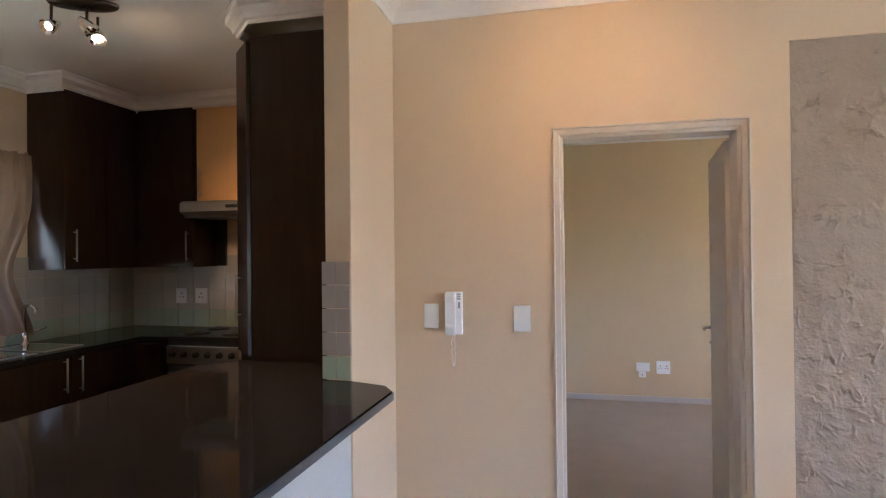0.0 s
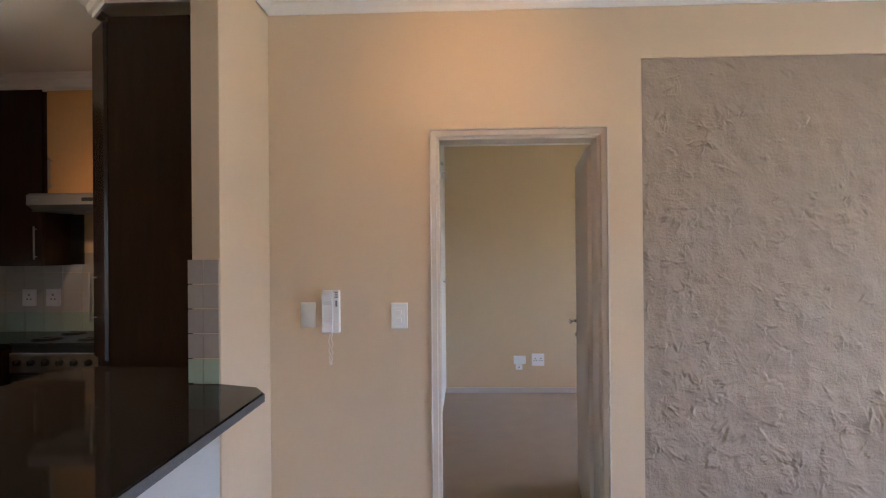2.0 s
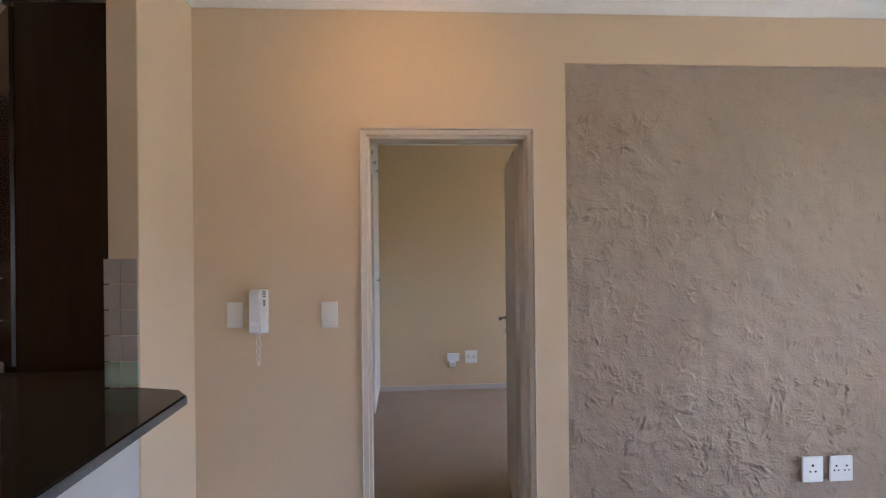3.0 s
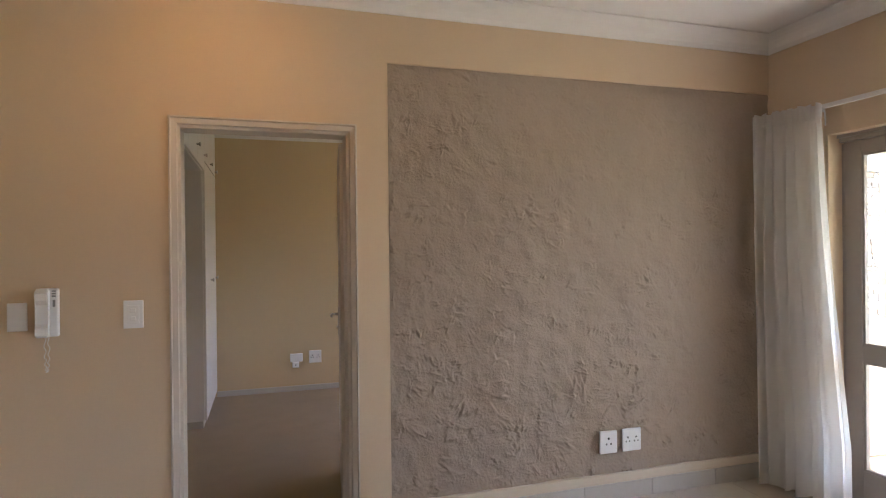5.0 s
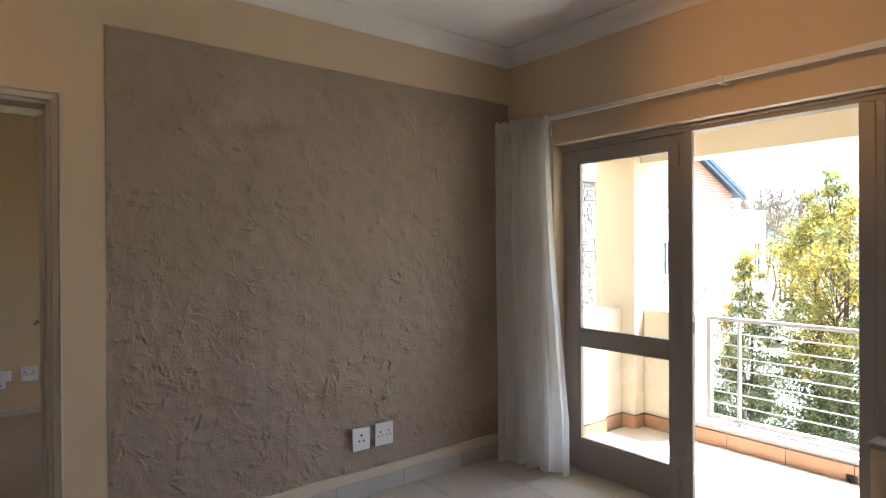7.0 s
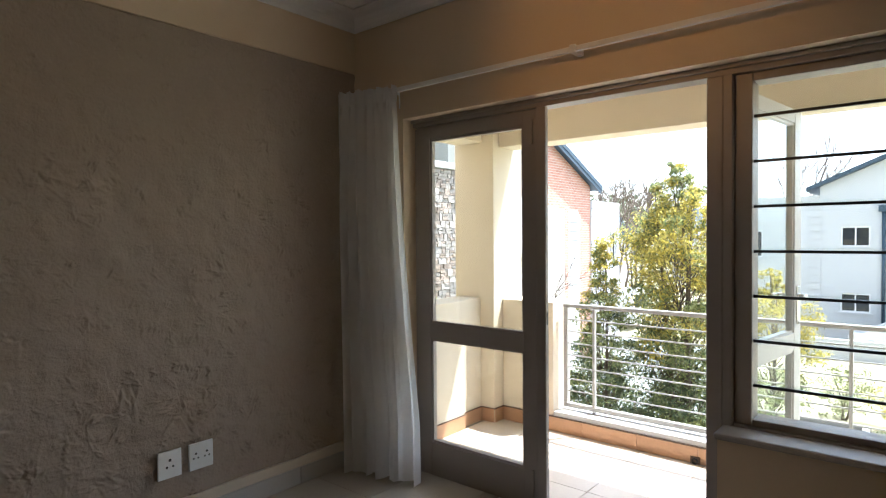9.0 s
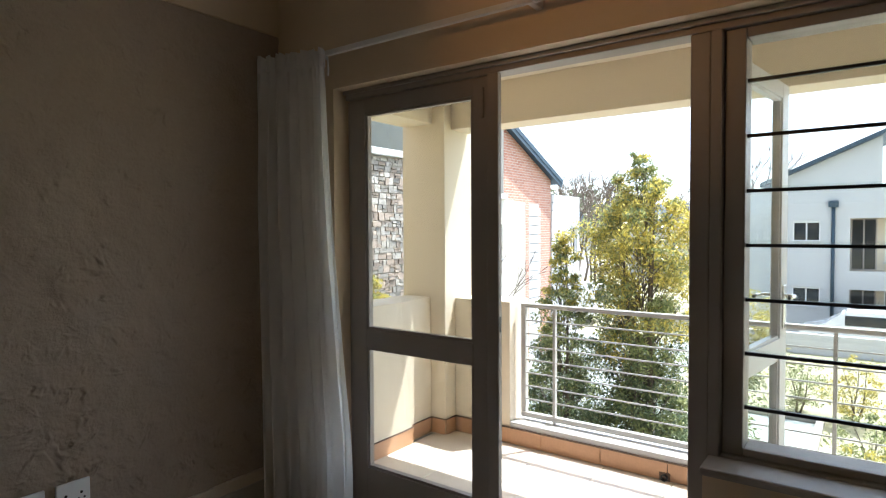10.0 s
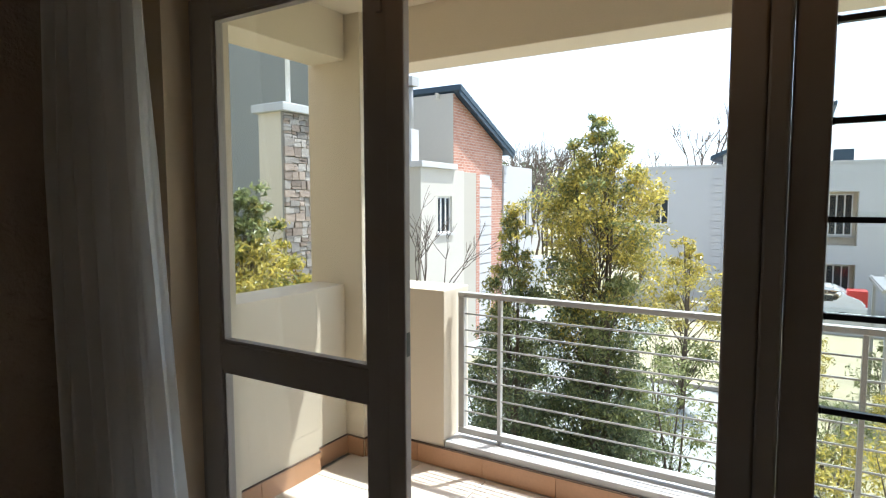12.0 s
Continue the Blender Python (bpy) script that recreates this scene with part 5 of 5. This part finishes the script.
def brick_material():
    m = material("face_brick_wall", (0.42, 0.17, 0.10), rough=0.85, vary=0.1, scale=4, fine=60)
    t = m.node_tree
    b = t.nodes["Principled BSDF"]
    geo = t.nodes.new("ShaderNodeNewGeometry")
    sep, com = t.nodes.new("ShaderNodeSeparateXYZ"), t.nodes.new("ShaderNodeCombineXYZ")
    add = t.nodes.new("ShaderNodeMath")
    t.links.new(geo.outputs["Position"], sep.inputs[0])
    t.links.new(sep.outputs["X"], add.inputs[0])
    t.links.new(sep.outputs["Y"], add.inputs[1])
    t.links.new(add.outputs[0], com.inputs["X"])
    t.links.new(sep.outputs["Z"], com.inputs["Y"])
    br = t.nodes.new("ShaderNodeTexBrick")
    br.inputs["Scale"].default_value = 1.0
    br.inputs["Brick Width"].default_value, br.inputs["Row Height"].default_value, br.inputs["Mortar Size"].default_value = 0.23, 0.086, 0.008
    br.inputs["Color1"].default_value, br.inputs["Color2"].default_value, br.inputs["Mortar"].default_value = (0.50, 0.25, 0.17, 1), (0.40, 0.18, 0.12, 1), (0.52, 0.46, 0.40, 1)
    t.links.new(com.outputs[0], br.inputs["Vector"])
    t.links.new(br.outputs["Color"], b.inputs["Base Color"])
    return m


M_BRICKWALL = brick_material()


# house plaster darkened: shade put into the colour for the corner block
M_HOUSE_SHADED = material("shaded_house_plaster", (0.47, 0.43, 0.36), rough=0.9, vary=0.05, scale=1.5, fine=40)


def house_a():
    """House with a brick gable end and a single-pitch roof."""
    h = thing("house", "cream and red brick house with a dark single-pitch roof", "house")
    x0, y0, x1 = 18.05, 10.13, 21.45
    z1, z2 = 4.66, 3.20
    # brick end wall with the roof's slope
    bm = bmesh.new()
    for y in (y0, y0 + 0.2):
        [bm.verts.new(p) for p in ((x0 + 0.02, y, GZ), (x1, y, GZ), (x1, y, z2), (x0 + 0.02, y, z1))]
    v = list(bm.verts)
    for q in ((0, 1, 2, 3), (7, 6, 5, 4), (0, 4, 5, 1), (1, 5, 6, 2), (2, 6, 7, 3), (3, 7, 4, 0)):
        bm.faces.new([v[i] for i in q])
    part("brick_wall", bm, M_BRICKWALL, h, "red face-brick end wall")
    # street front
    bm = bmesh.new()
    for b in facade_boxes("y", x0, 0.2, y0 + 0.01, y0 + 9, GZ, z1, [(y0 + 2.2, y0 + 3.4, 0.3, 1.7)]):
        box(bm, *b)
    part("front_wall", bm, M_HOUSE, h)
    house_window(h, "y", x0, y0 + 2.2, y0 + 3.4, 0.3, 1.7)
    bm = bmesh.new()
    box(bm, x0 + 0.2, y0 + 8.8, GZ, x1, y0 + 9, z2)
    box(bm, x1, y0 + 0.2, GZ, x1 + 0.15, y0 + 9, z2)
    part("rear_wall", bm, M_HOUSE, h)
    # roof sheet with fascia
    sl = (z1 - z2) / (x1 - x0)
    bm = bmesh.new()
    a, b = (x0 - 0.06, z1 + 0.06 * sl + 0.04), (x1 + 0.42, z2 - 0.42 * sl + 0.04)
    pts = [(a[0], y0 - 0.30, a[1]), (b[0], y0 - 0.30, b[1]), (b[0], y0 + 9.4, b[1]), (a[0], y0 + 9.4, a[1])]
    lo = [bm.verts.new(p) for p in pts]
    hi = [bm.verts.new((p[0], p[1], p[2] + 0.16)) for p in pts]
    bm.faces.new(lo[::-1])
    bm.faces.new(hi)
    for i in range(4):
        bm.faces.new((lo[i], lo[(i + 1) % 4], hi[(i + 1) % 4], hi[i]))
    part("roof", bm, M_ROOF, h, "dark blue-grey roof sheeting")
    # verge board along the slope
    bm = bmesh.new()
    prism_pts = [(x0 - 0.05, z1 + 0.05 * sl - 0.10), (x1 + 0.36, z2 - 0.36 * sl - 0.10), (x1 + 0.36, z2 - 0.36 * sl + 0.035), (x0 - 0.05, z1 + 0.05 * sl + 0.035)]
    lo, hi = [bm.verts.new((a, y0 - 0.28, z)) for a, z in prism_pts], [bm.verts.new((a, y0 - 0.23, z)) for a, z in prism_pts]
    bm.faces.new(lo)
    bm.faces.new(hi[::-1])
    for i in range(4):
        bm.faces.new((lo[i], hi[i], hi[(i + 1) % 4], lo[(i + 1) % 4]))
    part("verge_board", bm, M_ROOF, h)
    for y in (y0 + 0.5, y0 + 1.9, y0 + 3.3, y0 + 4.7):
        bm = bmesh.new()
        box(bm, x0 - 0.20, y - 0.03, z1 - 0.14, x0 - 0.002, y + 0.03, z1 + 0.02)
        part("rafter", bm, M_HOUSE, h)
    # lower porch block in front, with a lattice window and copings
    px, py = 15.7, 9.75
    bm = bmesh.new()
    for b in facade_boxes("x", py, 0.2, px, x0 - 0.001, GZ, 2.33, [(16.56, 17.33, 0.52, 1.56)]):
        box(bm, *b)
    box(bm, px, py + 0.201, GZ, px + 0.2, py + 2.6, 2.33)
    part("porch", bm, M_HOUSE, h)
    house_window(h, "x", py, 16.56, 17.33, 0.52, 1.56, 3)
    bpart("porch_coping", M_EXTWHITE, h, [(px - 0.08, py - 0.10, 2.331, 17.50, py + 0.35, 2.49)], bevel=0.01)
    bpart("porch_coping", M_EXTWHITE, h, [(px - 0.08, py + 0.352, 2.331, px + 0.3, py + 2.7, 2.49)], bevel=0.01)
    bpart("porch_block", M_EXTWHITE, h, [(px - 0.5, py + 0.75, GZ, px - 0.002, py + 1.6, 1.1)], bevel=0.01)
    bpart("corner_block", M_HOUSE_SHADED, h, [(x0 + 0.02, y0 - 0.35, GZ, 18.87, y0 - 0.003, 2.30)], bevel=0.01)
    bpart("brick_edge", M_BRICKWALL, h, [(18.872, y0 - 0.352, GZ, 19.10, y0 - 0.003, 2.29)])
    bpart("pilaster", M_EXTWHITE, h, [(19.12, y0 - 0.26, GZ, 19.98, y0 - 0.002, 2.27)], "white banded plaster pilaster")
    for i in range(17):
        bpart("band", M_EXTWHITE, h, [(19.11, y0 - 0.31, GZ + 0.304 * i, 20.0, y0 - 0.261, GZ + 0.304 * i + 0.27)])
    for i in range(19):
        bpart("quoin", M_EXTWHITE, h, [(x1 + 0.002, y0 - 0.06, GZ + 0.3 * i, x1 + 0.35, y0 + 0.2, GZ + 0.3 * i + 0.28)])
    bm = bmesh.new()
    tube(bm, (16.0, 10.25, 3.36), (16.0, 10.25, 4.52), 0.06, n=10)
    box(bm, 15.84, 10.1, 4.52, 16.16, 10.4, 4.76)
    part("downpipe", bm, M_RAIL, h, "grey downpipe with a hopper")
    bpart("chimney_stack", M_EXTWHITE, h, [(15.78, 10.102, 2.491, 16.15, 10.5, 3.36)], bevel=0.01)
    # lower white wing beyond
    bm = bmesh.new()
    for b in facade_boxes("x", y0 + 0.05, 0.2, x1 + 0.36, x1 + 2.75, GZ, 2.70, [(x1 + 1.88, x1 + 2.5, 0.37, 1.53)]):
        box(bm, *b)
    box(bm, x1 + 2.55, y0 + 0.251, GZ, x1 + 2.75, y0 + 6, 2.70)
    part("wing", bm, M_EXTWHITE, h)
    house_window(h, "x", y0 + 0.05, x1 + 1.88, x1 + 2.5, 0.37, 1.53)


house_a()


def house_b():
    """White two-storey house across the garden."""
    h = thing("house", "white plastered two-storey house with balconies across the garden", "house")
    X = 30.0
    T = 0.25
    windows = [(2.30, 3.27, 0.87, 1.68), (2.28, 3.28, -1.78, -1.02), (6.12, 6.80, 0.40, 1.56)]
    big = [(-0.75, 1.31, -0.30, 1.79), (-0.75, 1.31, -2.70, -1.04), (-4.4, -2.3, -0.30, 1.79), (-4.4, -2.3, -2.70, -1.04), (-7.6, -5.6, -0.30, 1.79)]
    bm = bmesh.new()
    for b in facade_boxes("y", X, T, -9, 7.2, GZ, 2.87, windows + big):
        box(bm, *b)
    part("front_wall", bm, M_EXTWHITE, h)
    bm = bmesh.new()
    box(bm, X - 0.04, -9, 2.872, X + T + 0.05, 0.30, 2.98)
    box(bm, X - 0.04, 4.02, 2.872, X + T + 0.05, 7.25, 2.98)
    part("coping", bm, M_EXTWHITE, h)
    bm = bmesh.new()
    pts = [(0.32, 2.873), (4.0, 2.873), (4.0, 3.33), (0.32, 4.97)]
    lo, hi = [bm.verts.new((X + 0.01, y, z)) for y, z in pts], [bm.verts.new((X + 4, y, z)) for y, z in pts]
    bm.faces.new(lo)
    bm.faces.new(hi[::-1])
    for i in range(4):
        bm.faces.new((lo[i], hi[i], hi[(i + 1) % 4], lo[(i + 1) % 4]))
    part("gable", bm, M_EXTWHITE, h)
    bm = bmesh.new()
    pts = [(0.10, 5.07), (4.45, 3.14), (4.45, 3.31), (0.10, 5.24)]
    lo, hi = [bm.verts.new((X - 0.35, y, z)) for y, z in pts], [bm.verts.new((X + 4.4, y, z)) for y, z in pts]
    bm.faces.new(lo)
    bm.faces.new(hi[::-1])
    for i in range(4):
        bm.faces.new((lo[i], hi[i], hi[(i + 1) % 4], lo[(i + 1) % 4]))
    part("roof", bm, M_ROOF, h, "dark blue-grey roof sheeting")
    bm = bmesh.new()
    box(bm, X + 0.5, -0.55, 2.90, X + 1.4, 0.10, 3.45)
    part("chimney", bm, M_ROOF, h)
    for a0, a1, z0, z1 in windows:
        house_window(h, "y", X, a0, a1, z0, z1)
    for a0, a1, z0, z1 in big:
        cut = a1 - 0.42 * (a1 - a0)
        house_window(h, "y", X + 0.85, cut, a1, z0, z1, 2, sill=False, frame=M_FRAME)
        house_window(h, "y", X + 0.85, a0 + 0.12, cut - 0.25, z0 + 0.35, z1 - 0.08, 3, sill=True, frame=M_TRIM)
        bpart("loggia", M_EXT, h, [(X + 0.97, a0 - 0.1, z0, X + 1.0, cut - 0.002, z1), (X + T + 0.002, a0 - 0.1, z0 - 0.12, X + 1.0, a1 + 0.1, z0 - 0.002), (X + T + 0.002, a0 - 0.1, z1 + 0.002, X + 1.0, a1 + 0.1, z1 + 0.1),
                                   (X + T + 0.002, a0 - 0.1, z0, X + 0.898, a0 - 0.002, z1), (X + T + 0.002, a1 + 0.002, z0, X + 1.0, a1 + 0.1, z1)])
        if z0 > 0:
            bm = bmesh.new()
            for i in range(8):
                tube(bm, (X - 0.03, a0, z0 + 0.1 * i), (X - 0.03, a1, z0 + 0.1 * i), 0.012, n=6)
            for a in (a0, (a0 + a1) / 2, a1):
                tube(bm, (X - 0.03, a, z0 - 0.05), (X - 0.03, a, z0 + 0.75), 0.018, n=6)
            part("balcony_rail", bm, M_RAIL, h)
    for i in range(19):
        bpart("quoin", M_EXTWHITE, h, [(X - 0.05, 3.96, GZ + 0.3 * i, X - 0.002, 4.34, GZ + 0.3 * i + 0.26)])
    bm = bmesh.new()
    tube(bm, (X - 0.08, 1.87, GZ), (X - 0.08, 1.87, 2.24), 0.065, n=8)
    box(bm, X - 0.18, 1.70, 2.24, X - 0.002, 2.04, 2.50)
    part("downpipe", bm, M_ROOF, h)
    bm = bmesh.new()
    box(bm, X + T, -9, GZ, X + 8, -8.8, 2.87)
    box(bm, X + T, 7.0, GZ, X + 8, 7.2, 2.87)
    box(bm, X + 8, -9, GZ, X + 8.2, 7.2, 2.87)
    box(bm, X + T, -8.8, 2.5, X + 8, 7.0, 2.6)
    part("side_walls", bm, M_EXTWHITE, h)


house_b()


def far_house(x, y, w, d, hgt, roof):
    h = thing("house", "distant pale house behind the trees", "house")
    bm = bmesh.new()
    box(bm, x, y, GZ, x + d, y + w, GZ + hgt)
    part("wall", bm, M_EXTWHITE, h)
    bm = bmesh.new()
    pts = [(x - 0.5, GZ + hgt), (x + d + 0.5, GZ + hgt), (x + d / 2, GZ + hgt + roof)]
    lo, hi = [bm.verts.new((a, y - 0.4, z)) for a, z in pts], [bm.verts.new((a, y + w + 0.4, z)) for a, z in pts]
    bm.faces.new(lo)
    bm.faces.new(hi[::-1])
    for i in range(3):
        bm.faces.new((lo[i], hi[i], hi[(i + 1) % 3], lo[(i + 1) % 3]))
    part("roof", bm, M_ROOF, h)
    for k in range(3):
        house_window(h, "y", x - 0.13, y + 1 + k * w / 3.3, y + 2 + k * w / 3.3, GZ + hgt - 2, GZ + hgt - 0.9)


far_house(48, 22, 12, 7, 4.2, 1.8)
far_house(60, 6, 14, 8, 5.0, 2.0)
far_house(46, -22, 12, 8, 5.4, 2.0)


M_STONE2 = material("brown_field_stone", (0.34, 0.265, 0.215), rough=0.9, vary=0.2, scale=6, fine=50, bump=0.01, bump_scale=25, piece=0.35)


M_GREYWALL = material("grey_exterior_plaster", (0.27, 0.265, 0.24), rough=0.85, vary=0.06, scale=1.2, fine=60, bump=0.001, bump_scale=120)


def stone_pillar():
    s = thing("stone_wall", "neighbouring cream wall clad with field stone and a white cap", "wall", kind="structure")
    x0, y0, x1, y1, zt = 8.03, 6.74, 9.7, 7.18, 2.53
    bpart("core", M_EXT, s, [(x0, y0 + 0.03, GZ, x1, y1, zt)])
    bpart("cap", M_EXTWHITE, s, [(x0 - 0.07, y0 - 0.09, zt + 0.001, x1 + 0.09, y1 + 0.06, zt + 0.11)], bevel=0.01)
    bpart("mortar_bed", M_MORTAR, s, [(x0 + 0.0, y0, GZ, x1, y0 + 0.029, zt - 0.002)])
    rnd = random.Random(12)
    z = 0.2
    while z < zt - 0.05:
        hgt = rnd.uniform(0.07, 0.13)
        x = x0
        while x < x1 - 0.03:
            w = min(rnd.uniform(0.07, 0.18), x1 - x)
            split = rnd.random() < 0.45
            cut = rnd.uniform(0.35, 0.65)
            for lo, hi in (((0, cut), (cut, 1)) if split else ((0, 1),)):
                bm = bmesh.new()
                a, b = z + hgt * lo, min(z + hgt * hi, zt)
                if b - a < 0.03:
                    bm.free()
                    continue
                vs = box(bm, x + 0.006, y0 - rnd.uniform(0.018, 0.034), a + 0.005, x + w - 0.006, y0 + 0.005, b - 0.005)
                for v in vs:
                    if v.co.y < y0 - 0.01:
                        v.co += Vector((rnd.uniform(-0.010, 0.007), rnd.uniform(-0.004, 0.004), rnd.uniform(-0.008, 0.008)))
                part("stone", bm, M_STONE if rnd.random() < 0.6 else M_STONE2, s)
            x += w
        z += hgt
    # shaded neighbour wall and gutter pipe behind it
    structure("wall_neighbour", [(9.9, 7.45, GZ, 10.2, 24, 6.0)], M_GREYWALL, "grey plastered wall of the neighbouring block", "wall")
    g = thing("gutter_pipe", "white downpipe on the neighbouring wall", "downpipe")
    bm = bmesh.new()
    tube(bm, (8.34, 6.95, 2.642), (8.34, 6.95, 5.8), 0.032, n=10)
    part("pipe", bm, M_TRIM, g)


stone_pillar()


def van():
    v = thing("van", "white panel van parked beside the white house", "van")
    x, y, z = 28.3, 13.1, GZ + 0.01
    bm = bmesh.new()
    prof = [(-2.2, 0.35), (2.2, 0.35), (2.25, 0.9), (1.9, 1.1), (1.2, 1.75), (0.9, 1.85), (-2.2, 1.85)]
    lo, hi = [bm.verts.new((x - 0.85, y + a, z + b)) for a, b in prof], [bm.verts.new((x + 0.85, y + a, z + b)) for a, b in prof]
    bm.faces.new(lo)
    bm.faces.new(hi[::-1])
    n = len(prof)
    for i in range(n):
        bm.faces.new((lo[i], hi[i], hi[(i + 1) % n], lo[(i + 1) % n]))
    bmesh.ops.recalc_face_normals(bm, faces=bm.faces[:])
    bmesh.ops.bevel(bm, geom=bm.edges[:], offset=0.06, segments=2, affect="EDGES")
    part("body", bm, M_CARWHITE, v)
    bpart("side_window", M_WINGLASS, v, [(x - 0.865, y + 0.3, z + 1.1, x - 0.852, y + 1.2, z + 1.55)], bevel=0.003)
    bpart("rear_window", M_WINGLASS, v, [(x - 0.6, y - 2.215, z + 1.05, x + 0.6, y - 2.203, z + 1.6)])
    bpart("bumper", M_BLACK, v, [(x - 0.83, y + 2.23, z + 0.33, x + 0.83, y + 2.31, z + 0.58)], bevel=0.02)
    for a in (-1.4, 1.45):
        for s in (-1, 1):
            bm = bmesh.new()
            lathe(bm, [(0.0, -0.1), (0.30, -0.1), (0.33, -0.07), (0.33, 0.07), (0.30, 0.1), (0.0, 0.1)], n=20, m=pose(x + s * 0.78, y + a, z + 0.33, 0, 90, 0))
            w = part("wheel", bm, M_RUBBER, v)
            bm = bmesh.new()
            lathe(bm, [(0.0, -0.105), (0.19, -0.105), (0.20, -0.09)], n=16, m=pose(x + s * 0.785, y + a, z + 0.33, 0, 90 if s < 0 else -90, 0))
            part("rim", bm, M_STEEL, w)


van()
structure("garden_wall", [(25.8, -9, GZ, 26.0, 4.6, GZ + 0.7)], M_EXTWHITE, "low white garden wall", "wall")


def carport():
    c = thing("carport", "small steel carport with a pale sheet roof", "carport")
    x0, x1, y0, y1, z = 16.0, 18.6, -2.4, -0.24, -0.32
    for x in (x0 + 0.1, x1 - 0.1):
        for y in (y0 + 0.1, y1 - 0.1):
            bpart("post", M_RAIL, c, [(x - 0.03, y - 0.03, GZ, x + 0.03, y + 0.03, z)])
    bpart("roof", M_STEEL, c, [(x0, y0, z + 0.001, x1, y1, z + 0.06)])
    for i in range(9):
        bpart("rib", M_STEEL, c, [(x0, y0 + 0.1 + i * 0.25, z + 0.061, x1, y0 + 0.14 + i * 0.25, z + 0.09)])


carport()


def car():
    c = thing("car", "pale parked car beside the white house", "car")
    x, y, z = 27.6, 0.9, GZ + 0.01
    bm = bmesh.new()
    prof = [(-1.8, 0.3), (1.8, 0.3), (1.85, 0.75), (1.0, 0.9), (0.5, 1.4), (-0.9, 1.42), (-1.6, 0.95), (-1.85, 0.85)]
    lo, hi = [bm.verts.new((x + b2, y + a, z + b)) for (a, b), b2 in ((p, -0.8) for p in prof)], [bm.verts.new((x + 0.8, y + a, z + b)) for a, b in prof]
    bm.faces.new(lo)
    bm.faces.new(hi[::-1])
    n = len(prof)
    for i in range(n):
        bm.faces.new((lo[i], hi[i], hi[(i + 1) % n], lo[(i + 1) % n]))
    bmesh.ops.bevel(bm, geom=bm.edges[:], offset=0.08, segments=2, affect="EDGES")
    part("body", bm, M_CARWHITE, c)
    bm = bmesh.new()
    box(bm, x - 0.815, y - 0.85, z + 0.95, x - 0.802, y + 0.45, z + 1.3)
    part("side_window", bm, M_WINGLASS, c)
    for a in (-1.15, 1.15):
        for s in (-1, 1):
            bm = bmesh.new()
            lathe(bm, [(0.0, -0.09), (0.28, -0.09), (0.30, -0.07), (0.30, 0.07), (0.28, 0.09), (0.0, 0.09)], n=18, m=pose(x + s * 0.74, y + a, z + 0.30, 0, 90, 0))
            part("wheel", bm, M_RUBBER, c)


car()
rb = thing("storage_bin", "red plastic storage bin beside the white house", "bin")
bpart("body", M_RED, rb, [(27.0, -0.95, GZ + 0.75, 27.6, -0.35, GZ + 1.35)], bevel=0.04)
bpart("stand", M_BLACK, rb, [(27.02, -0.92, GZ, 27.58, -0.38, GZ + 0.749)], bevel=0.02)

# far trees along the horizon
rnd = random.Random(5)
bm = bmesh.new()
for k in range(70):
    a = radians(-12 + 66 * k / 69)
    d = rnd.uniform(65, 80)
    hgt = rnd.uniform(4.5, 7.5) + (3.0 if 17 < -12 + 66 * k / 69 < 27 else 0.0)
    for q in range(5):
        leaves(bm, (d * math.cos(a) + rnd.uniform(-2, 2), d * math.sin(a) + rnd.uniform(-2, 2), GZ + hgt * rnd.uniform(0.25, 0.85)), 1.9, 60, 0.55, rnd)
tagged(part("far_trees", bm, M_LEAF_D), "belt of distant dark trees on the horizon", "trees", kind="stuff")
